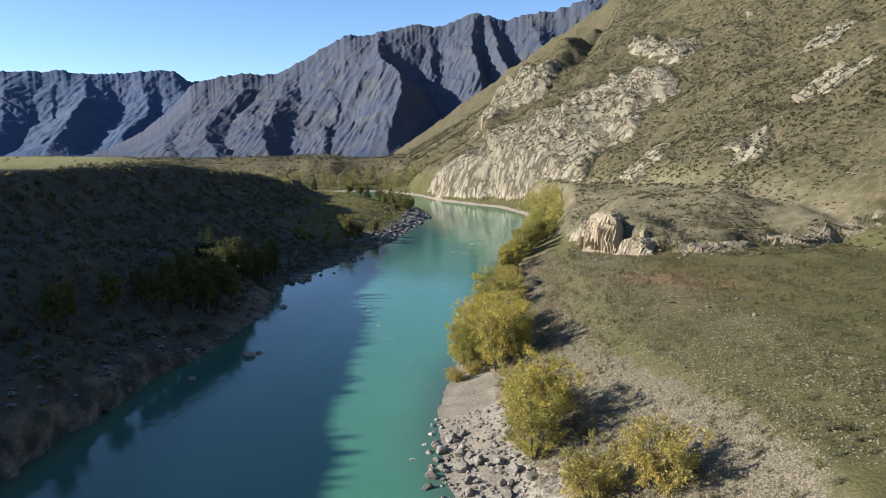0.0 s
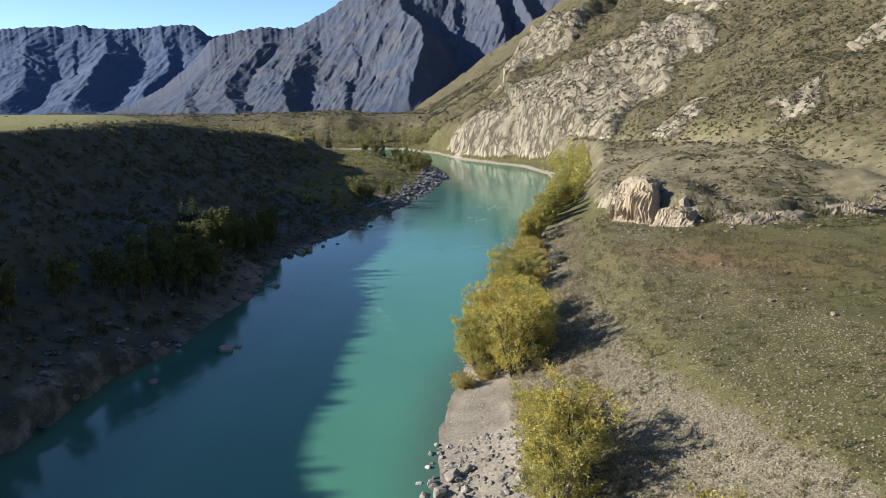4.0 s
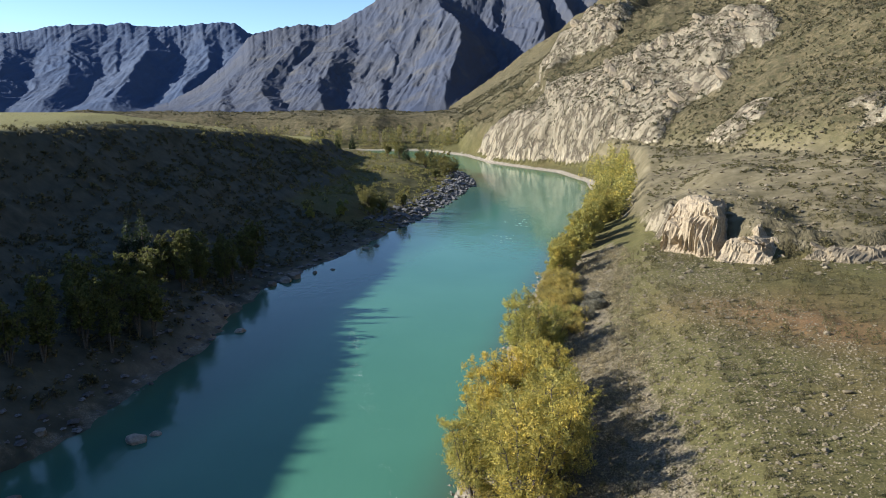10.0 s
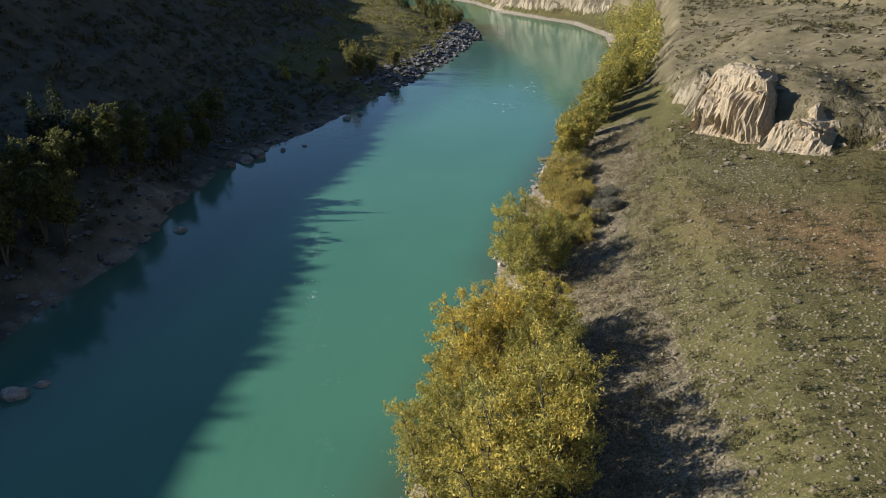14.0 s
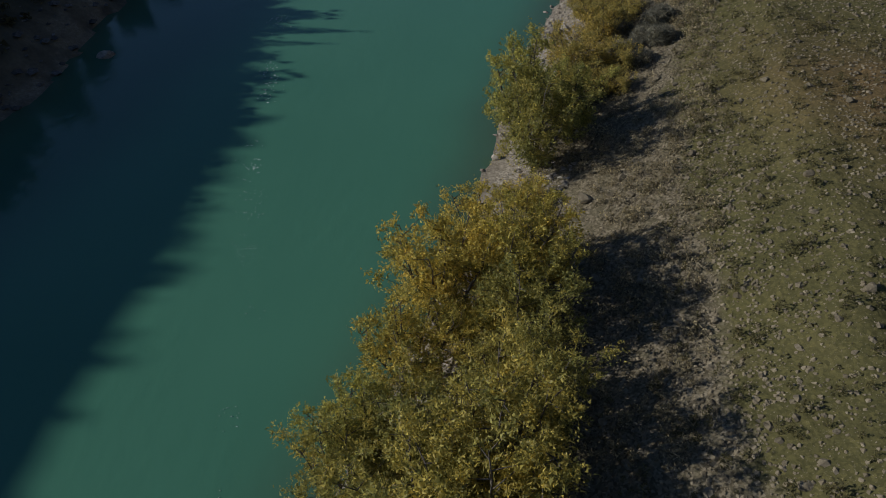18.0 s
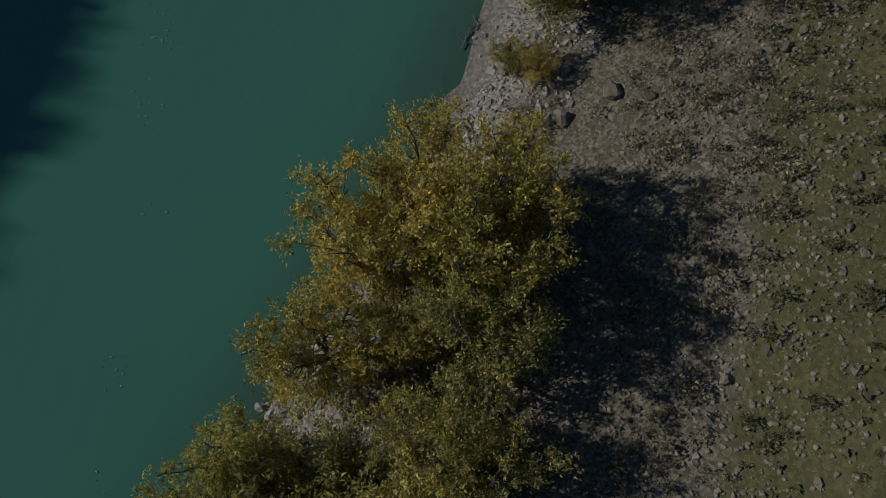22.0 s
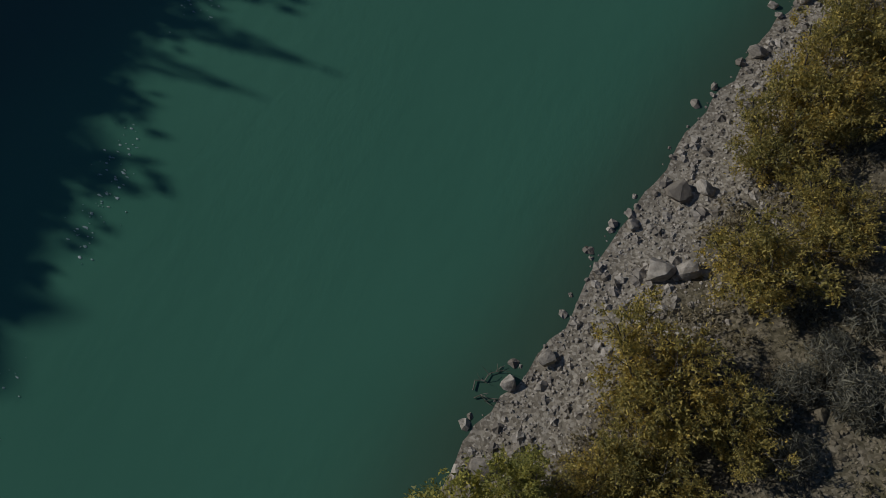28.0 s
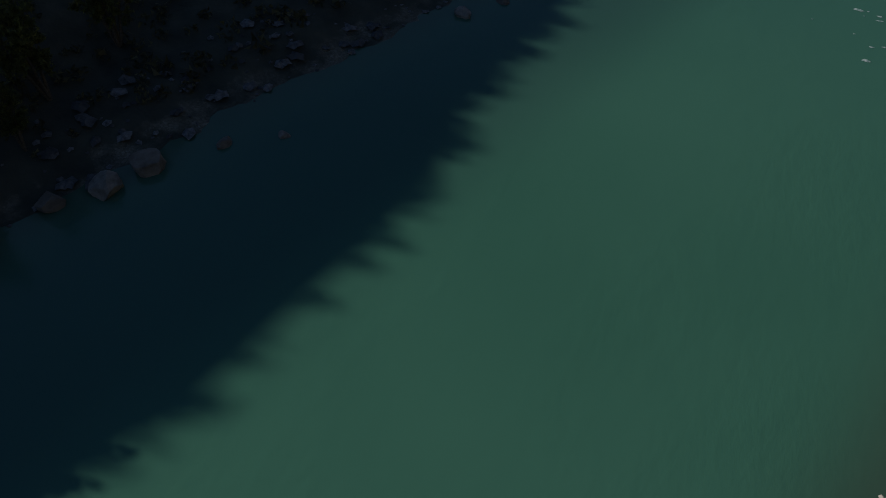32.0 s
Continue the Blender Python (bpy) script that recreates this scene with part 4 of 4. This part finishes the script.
def stones(name, spots, seed, mat, label, squash=0.65):
    """Many small stones in one mesh: six-cornered lumps half sunk in the ground."""
    r = np.random.default_rng(seed)
    x, y, s = spots
    z = ground_at(x, y)
    n = len(x)
    base = np.array([(1, 0, 0), (0, 1, 0), (-1, 0, 0), (0, -1, 0), (0.25, 0.1, 1), (0, 0, -0.6), (0.72, 0.72, 0.45), (-0.7, 0.66, 0.5), (-0.66, -0.72, 0.4), (0.7, -0.68, 0.5)])
    tris = np.array([(0, 6, 4), (6, 1, 4), (1, 7, 4), (7, 2, 4), (2, 8, 4), (8, 3, 4), (3, 9, 4), (9, 0, 4), (6, 0, 5), (1, 6, 5), (7, 1, 5), (2, 7, 5), (8, 2, 5), (3, 8, 5), (9, 3, 5), (0, 9, 5)])
    v = base[None] * (0.75 + 0.5 * r.random((n, 10, 3)))
    a = r.random(n) * 2 * math.pi
    cs, sn = np.cos(a)[:, None], np.sin(a)[:, None]
    long = (0.8 + 0.6 * r.random(n))[:, None]
    vx, vy = v[..., 0] * long, v[..., 1]
    px, py = cs * vx - sn * vy, sn * vx + cs * vy
    half = (0.5 * s)[:, None]
    co = np.stack([x[:, None] + half * px, y[:, None] + half * py, z[:, None] + half * (squash * v[..., 2] + 0.12)], -1).reshape(-1, 3)
    f = (tris[None] + 10 * np.arange(n)[:, None, None]).reshape(-1, 3)
    return tagged(new(name, mesh_of(name, co, f, mat)), label, "stones", kind="stuff")


def chips(name, spots, seed, mat, label):
    """Small flat stones, each a low six-sided lump."""
    r = np.random.default_rng(seed)
    x, y, s = spots
    z = ground_at(x, y)
    n = len(x)
    a = np.arange(6) * math.pi / 3 + r.random((n, 1)) * 6.28
    rad = 0.5 * s[:, None] * (0.7 + 0.6 * r.random((n, 6)))
    ring = np.stack([x[:, None] + rad * np.cos(a), y[:, None] + rad * np.sin(a), np.repeat(z[:, None] - 0.02, 6, 1)], -1)
    top = np.stack([x + 0.12 * s * r.normal(size=n), y + 0.12 * s * r.normal(size=n), z + s * (0.25 + 0.25 * r.random(n))], -1)[:, None]
    co = np.concatenate([ring, top], 1).reshape(-1, 3)
    f = np.array([(k, (k + 1) % 6, 6) for k in range(6)])
    return tagged(new(name, mesh_of(name, co, (f[None] + 7 * np.arange(n)[:, None, None]).reshape(-1, 3), mat)), label, "stones", kind="stuff")


def sized(r, n, lo, hi, p=3.0):
    return lo + (hi - lo) * r.random(n) ** p


x, y, r = scatter(9500, (9, 60, 22, 135), lambda x, y, d, right, r: right & (d > 9) & (r.random(len(x)) < np.where(d < 24, 0.95, 0.35)), 401)
stones("terrace_stones", (x, y, sized(r, len(x), 0.08, 0.42)), 402, STONES, "pale stones strewn over the dry terrace")
x, y, r = scatter(30000, (-6, 22, 20, 140), lambda x, y, d, right, r: right & (d > -0.9) & (d < np.where(y < 52, 11, 5.5)) & ((d > 0.1) | (r.random(len(x)) < 0.35)) & ~((y > 52) & (y < 65) & (d < 6)) & ~((y > 79) & (y < 101) & (d < 1.3) & (r.random(len(x)) < 0.9)), 403)
size = sized(r, len(x), 0.08, 0.5, 3.5)
near, low = y >= 54, (y < 54) & (r.random(len(x)) < 0.6)
stones("shore_stones", (x[near], y[near], size[near]), 404, BOULDER, "grey shingle and cobbles on the sunlit shore")
stones("shore_stones", (x[low], y[low], 1.3 * size[low]), 415, HEAP, "brownish grey cobbles round the boulder heap")
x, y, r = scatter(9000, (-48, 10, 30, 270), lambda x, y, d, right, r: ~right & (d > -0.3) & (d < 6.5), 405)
stones("shore_stones", (x, y, sized(r, len(x), 0.2, 1.1)), 406, DARK_SHADE_STONE, "grey cobbles and rubble along the shaded shore")
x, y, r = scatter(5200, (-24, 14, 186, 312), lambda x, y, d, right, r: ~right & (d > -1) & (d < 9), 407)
stones("shore_stones", (x, y, sized(r, len(x), 0.4, 2.0)), 408, DARK_SHADE_STONE, "dark boulders heaped round the point")
x, y, r = scatter(5000, (30, 120, 105, 235), lambda x, y, d, right, r: right & (d > 16), 409)
stones("bench_stones", (x, y, sized(r, len(x), 0.2, 1.1, 4)), 410, STONES, "scattered rubble on the rocky bench")

x, y, r = scatter(90000, (8, 38, 18, 128), lambda x, y, d, right, r: right & (d > 8) & (r.random(len(x)) < np.where(d < np.interp(y, [22, 54, 80, 100], [24, 19, 16, 14]), 1.0, 0.45)), 411)
chips("terrace_gravel", (x, y, sized(r, len(x), 0.06, 0.29, 2.2)), 412, STONES, "small pale stones littering the dry terrace")
x, y, r = scatter(42000, (-2, 20, 34, 142), lambda x, y, d, right, r: right & (d > 0.0) & (d < 4.6) & ~((y > 50) & (y < 68) & (d < 6) & (r.random(len(x)) < 0.85)) & ~((y > 79) & (y < 101) & (d < 1.2) & (r.random(len(x)) < 0.9)), 413)
keep = (y >= 50) | (r.random(len(x)) < 0.12)
x, y = x[keep], y[keep]
chips("shore_gravel", (x, y, sized(r, len(x), 0.06, 0.24, 2)), 414, BOULDER, "pale shingle on the sunlit shore")

ROCKS = [rock_mesh("boulder", 500 + k, BOULDER) for k in range(7)]
FIELD = [rock_mesh("boulder", 540 + k, STONES) for k in range(7)]
HEAPED = [rock_mesh("boulder", 520 + k, HEAP) for k in range(7)]


def boulder(x, y, size, k, group, label, sink=0.25, flat=0.7, kinds=ROCKS):
    ob = tagged(new("boulder", kinds[k % 7]), label, "boulder", group)
    z = max(height(x, y), -0.25)
    ob.matrix_basis = pose(x, y, z + size * flat * (0.5 - sink), 0, 0, 47.0 * k % 360) @ Matrix.Diagonal((size * 1.15, size, size * flat, 1))
    return ob


SHORE = "boulders on the sunlit shore"
for k, (bx, by, bs) in enumerate([(13.1, 125, 1), (14.3, 129.3, 1.1), (14.7, 131.6, 0.7), (13, 128.2, 0.6), (15.2, 137.8, 0.7), (11.8, 122.3, 0.4), (12, 116.1, 1.25), (13, 116.6, 0.95),
                                  (12.4, 112, 1.5), (13.5, 112.5, 1.1), (10.7, 113.8, 0.65), (9.6, 106.7, 0.9), (8.6, 105.2, 0.75), (8.9, 101.7, 1), (8.2, 101.1, 0.8), (5.7, 85.3, 0.8), (8, 96.5, 0.7),
                                  (7.6, 83.4, 0.5), (-3.6, 42.6, 0.8), (-3, 43, 0.6), (-2.4, 45.9, 0.8), (-1.4, 50.6, 0.7), (-0.9, 52.2, 0.6), (-1.6, 48.3, 0.6), (-2, 44, 0.9)]):
    boulder(bx, by, bs, k, SHORE, "rounded grey boulder at the water's edge")
for k, (bx, by, bs) in enumerate([(11.9, 88.3, 0.9), (13.6, 89.7, 1), (15.8, 91.1, 0.6), (19.1, 103.1, 0.6), (31.1, 69.7, 0.7), (36.4, 84.1, 0.7), (34.1, 65.2, 0.8), (36.7, 58.1, 0.7), (26.5, 62.2, 0.5), (41.5, 77.4, 0.8), (39.2, 68.3, 0.6)]):
    boulder(bx, by, bs, k + 3, "loose boulders on the terrace", "pale flat-topped boulder lying on dry ground", kinds=FIELD)
r = np.random.default_rng(61)
for k in range(150):
    by = 20 + 27 * r.random()
    bx = float(np.interp(by, [20, 42, 60], [-5, -2.3, -0.1])) + 0.3 + 9.5 * r.random() ** 1.3
    boulder(bx, by, 0.4 + 1.2 * r.random() ** 2, k, "boulder heap on the sunlit shore", "angular grey boulder in a heap on the shore", 0.2, 0.7, HEAPED)
for k, (bx, by, bs) in enumerate([(-26.5, 108.4, 1.5), (-31.3, 67.6, 1.6), (-26.3, 77.6, 2), (-25.3, 79, 1.2), (-25.9, 137, 2.6), (-23.4, 140.8, 1.4), (-26.8, 134.4, 2.2), (-20.7, 143.1, 1), (-28.6, 131.7, 1.8), (-17.2, 160.9, 1.6), (-15.5, 164, 1.3), (-34.4, 76.9, 1.3), (-37.2, 62.7, 1.2)]):
    boulder(bx, by, bs, k + 1, "boulders along the shaded shore", "large dark boulder by the shaded shore", 0.25, 0.7, HEAPED)

# ---- the rock outcrop and ledges ----
CRAG = rock_material("outcrop_stone", (0.27, 0.213, 0.138), (0.40, 0.328, 0.225))


LEDGE = rock_material("ledge_stone", (0.19, 0.155, 0.104), (0.28, 0.232, 0.162))


def crag_mesh(seed, fineness=5, mat=CRAG):
    """A blocky mass of bedrock, cleft and broken, one metre across."""
    bm = bmesh.new()
    bmesh.ops.create_icosphere(bm, subdivisions=fineness, radius=0.5)
    shift = Vector((seed * 3.7, seed * 1.3, 0))
    r = np.random.default_rng(900 + seed)
    planes = r.normal(size=(9, 3)) * np.array([1, 1, 0.35])
    planes /= np.linalg.norm(planes, axis=1)[:, None]
    cuts = 0.34 + 0.14 * r.random(9)
    for v in bm.verts:
        p = np.array(v.co)
        p = 0.5 * p / (np.abs(p) ** 4.0).sum() ** (1 / 4.0) * np.array([0.95, 0.95, 0.9])
        p = p * np.array([1 - 0.28 * p[2], 1 - 0.28 * p[2], 1])
        for a, c_ in zip(planes, cuts):
            over = p @ a - c_
            if over > 0:
                p = p - a * over
        q = Vector(p)
        tall = Vector((q.x * 9, q.y * 9, q.z * 2.6)) + shift
        crack = abs(noise.noise(tall * 0.6))
        step = noise.noise(Vector((q.x * 2, q.y * 2, q.z * 11 + 3 * q.x)) + shift)
        v.co = q * (1 + 0.12 * noise.noise(q * 3 + shift) + 0.09 * noise.noise(tall) - 0.14 * max(0, 0.09 - crack) / 0.09 + 0.05 * step + 0.05 * noise.noise(q * 14 + shift) + 0.03 * noise.noise(q * 32 + shift))
    me = bpy.data.meshes.new("crag")
    bm.to_mesh(me)
    bm.free()
    me.materials.append(mat)
    return me


def rock_mass(outline, tall, label, mat, step=0.26, seed=0):
    """Bedrock standing out of the slope inside an outline: cleft faces, bedded steps, an uneven top."""
    ox, oy = zip(*outline)
    x, y, q = sheet(np.arange(min(ox) - 2.5, max(ox) + 2.5, step), np.arange(min(oy) - 2.5, max(oy) + 2.5, step))
    bent = within(outline, x + 1.0 * fbm(x / 5, y / 5, seed + 900, 2), y + 1.0 * fbm(x / 5, y / 5, seed + 910, 2))
    bent = bent + 0.16 * ridged(x / 4.2, y / 4.2, seed + 920, 4)
    ground_z = ground_at(x, y)
    shape = 0.62 * smooth(-0.2, 1.1, bent) + 0.22 * smooth(1.2, 2.2, bent) + 0.16 * smooth(2.5, 6, bent)
    rise = np.maximum(tall - (ground_z - ground_z.min()), 0.12 * tall) * shape * (1 + 0.16 * fbm(x / 4, y / 4, seed + 930, 4))
    z = ground_z + rise + 0.28 * ridged(x / 1.6, y / 1.6, seed + 940, 4) * smooth(0, 1, bent)
    bed = ((z + 0.25 * x + 0.5 * fbm(x / 3, y / 3, seed + 950, 2)) / 1.1) % 1.0
    z = z + 0.42 * (smooth(0.2, 0.6, bed) - bed) * smooth(0, 0.8, bent) - 0.6 * smooth(-0.1, -0.7, bent)
    # faces pushed in and out, level by level
    out = 0.85 * fbm(x / 3.0 + 0.9 * z, y / 3.0 - 0.7 * z, seed + 960, 4) * smooth(-0.4, 0.4, bent) * smooth(3, 1, bent)
    return tagged(new("rock_outcrop", mesh_of("rock_outcrop", np.stack([x - out, y - out, z], 1), q[(bent > -0.9)[q].all(1)], mat)), label, "rock outcrop")


LEDGES = [crag_mesh(k + 11, 3, LEDGE) for k in range(5)]
rock_mass([(33.0, 129.5), (34.6, 125), (37, 121.8), (39.6, 120.4), (41.4, 122.6), (42, 128), (40.6, 134), (37, 136)], 10.0, "tall sunlit tan rock outcrop with weathered faces", CRAG, seed=1)
rock_mass([(38.6, 118.4), (41, 115.4), (44, 115), (45.8, 118), (44.2, 120.8), (40.2, 120.4)], 3.8, "lower shoulder of tan rock beside the tall outcrop", CRAG, seed=5)
rock_mass([(48.6, 116.2), (53, 113.8), (60, 112.8), (66, 114), (66, 116.6), (58, 117), (51, 118.6)], 2.4, "low broken tan rock ledge at the edge of the bench", LEDGE, seed=9)
rock_mass([(69, 116.8), (76, 116.2), (86, 117.2), (92, 115.4), (92, 118.6), (80, 120.4), (70, 119.6)], 2.4, "weathered rock ledge among shrubs", LEDGE, seed=13)
r = np.random.default_rng(71)
count = 0
while count < 70:
    lx, ly = 60 + 260 * r.random(), 190 + 330 * r.random()
    z, m = land(np.array([lx]), np.array([ly]))
    if m["hill"][0] < 0.9 or (m["cliff"][0] < 0.25 and r.random() > 0.05):
        continue
    ledge = tagged(new("rock_ledge", LEDGES[count % 5]), "tan rock ledge jutting from the stony mountainside", "rock ledge", "rock ledges on the mountainside")
    wide = 3 + 3.5 * r.random() ** 2
    ledge.matrix_basis = pose(lx, ly, float(z[0]) - 0.10 * wide, 0, -25, 70 + 40 * r.random()) @ Matrix.Diagonal((wide * 1.9, wide * 0.8, wide * (0.4 + 0.3 * r.random()), 1))
    count += 1
for k in range(150):
    bx, by = 13 + 20 * r.random(), 56 + 70 * r.random()
    if bank(np.array([bx]), np.array([by]))[0][0] > 7:
        ob = tagged(new("stone", FIELD[k % 7]), "pale angular stone lying on the dry terrace", "stone", "larger stones on the terrace")
        size = 0.28 + 0.4 * r.random() ** 2
        ob.matrix_basis = pose(bx, by, height(bx, by) + 0.12 * size, 0, 0, 360 * r.random()) @ Matrix.Diagonal((size * 1.2, size, size * 0.7, 1))


# ---- driftwood, foam, sun glints as white flecks, and dead twigs ----
DEADWOOD = rock_material("dead_wood", (0.16, 0.138, 0.108), (0.34, 0.30, 0.245))


def driftwood(x, y, long, turn, seed, label):
    r = np.random.default_rng(seed)
    ob = tagged(new("driftwood"), label, "driftwood", "driftwood at the water's edge")
    ob.matrix_basis = pose(x, y, max(height(x, y), 0.0), 0, 0, turn)
    path = [(long * (k / 5 - 0.5), 0.10 * float(r.normal()), 0.04 + 0.06 * float(r.random())) for k in range(6)]
    v, q = tube(path, [0.024 * (1 - 0.14 * k) for k in range(6)], 6)
    part("stem", mesh_of("stem", v, q, DEADWOOD, True), ob)
    for k in range(7):
        p = path[int(r.integers(1, 5))]
        a, reach = float(r.normal()) * 0.8, long * (0.18 + 0.22 * float(r.random()))
        tip = (p[0] + reach * math.cos(a), p[1] + reach * math.sin(a) * 1.2, p[2] + 0.2 * float(r.random()))
        bend = tuple(0.5 * (u + w) + 0.04 * float(r.normal()) for u, w in zip(p, tip))
        v, q = tube([p, bend, tip], [0.013, 0.010, 0.005], 4)
        part("branch", mesh_of("branch", v, q, DEADWOOD, True), ob)
    return ob


driftwood(7.7, 105.0, 1.5, 60, 801, "dark waterlogged branch lying in the shallows")
driftwood(8.1, 104.3, 1.2, 20, 802, "dark waterlogged branch lying in the shallows")
driftwood(6.7, 92.4, 1.6, 80, 803, "dead twigs caught at the river's edge")
driftwood(7.0, 93.2, 1.2, 130, 804, "dead twigs caught at the river's edge")
driftwood(14.6, 95.3, 2.2, 15, 805, "bleached dead branch lying on the stony bank")
driftwood(5.2, 69.6, 2.4, 75, 806, "bleached dead branch lying on the stony bank")

FOAM_GLINT, fn, fl, fb = material("foam_and_glint", 0.6, 0.3)
fl.new(ramp(fn, fl, noise_node(fn, fl, fn.new("ShaderNodeNewGeometry").outputs["Position"], 5, 5), [(0.35, (0.14, 0.28, 0.23)), (0.75, (0.75, 0.80, 0.78))]), fb.inputs["Base Color"])
r = np.random.default_rng(811)
# Sun glints along the shade edge, put in as 330 white flecks; then foam.
knots = 64 + 54 * r.random(26)
band = knots[r.integers(0, 26, 330)] + 0.7 * r.normal(size=330)
fx = np.concatenate([np.interp(band, [64, 79, 95, 118], [-2.6, -4.6, -9.2, -13.4]) + 0.55 * r.normal(size=330), 16.5 + 3 * r.normal(size=26), 10.5 + 2 * r.normal(size=16), -14 + 3 * r.normal(size=24)])
fy = np.concatenate([band, 193 + 4 * r.normal(size=26), 172 + 3 * r.normal(size=16), 245 + 9 * r.normal(size=24)])
a = np.arange(7) * 2 * math.pi / 7
count = len(fx)
reach = np.where(np.arange(count) < 330, np.where(fy < 93, 0.17, 0.34), 1.0)[:, None]
rad = reach * (0.04 + 0.13 * r.random((count, 1)) ** 2) * (0.6 + 0.8 * r.random((count, 7)))
ring = np.stack([fx[:, None] + 2.2 * rad * np.cos(a), fy[:, None] + rad * np.sin(a), np.full((count, 7), 0.012)], -1)
crest = np.stack([fx, fy, np.full(count, 0.05)], -1)[:, None]
f = np.array([(k, (k + 1) % 7, 7) for k in range(7)])
me = mesh_of("foam", np.concatenate([ring, crest], 1).reshape(-1, 3), (f[None] + 8 * np.arange(count)[:, None, None]).reshape(-1, 3), FOAM_GLINT, True)
tagged(new("foam", me), "white flecks of foam and imitated sun glints on the rippled river", "foam", kind="stuff")
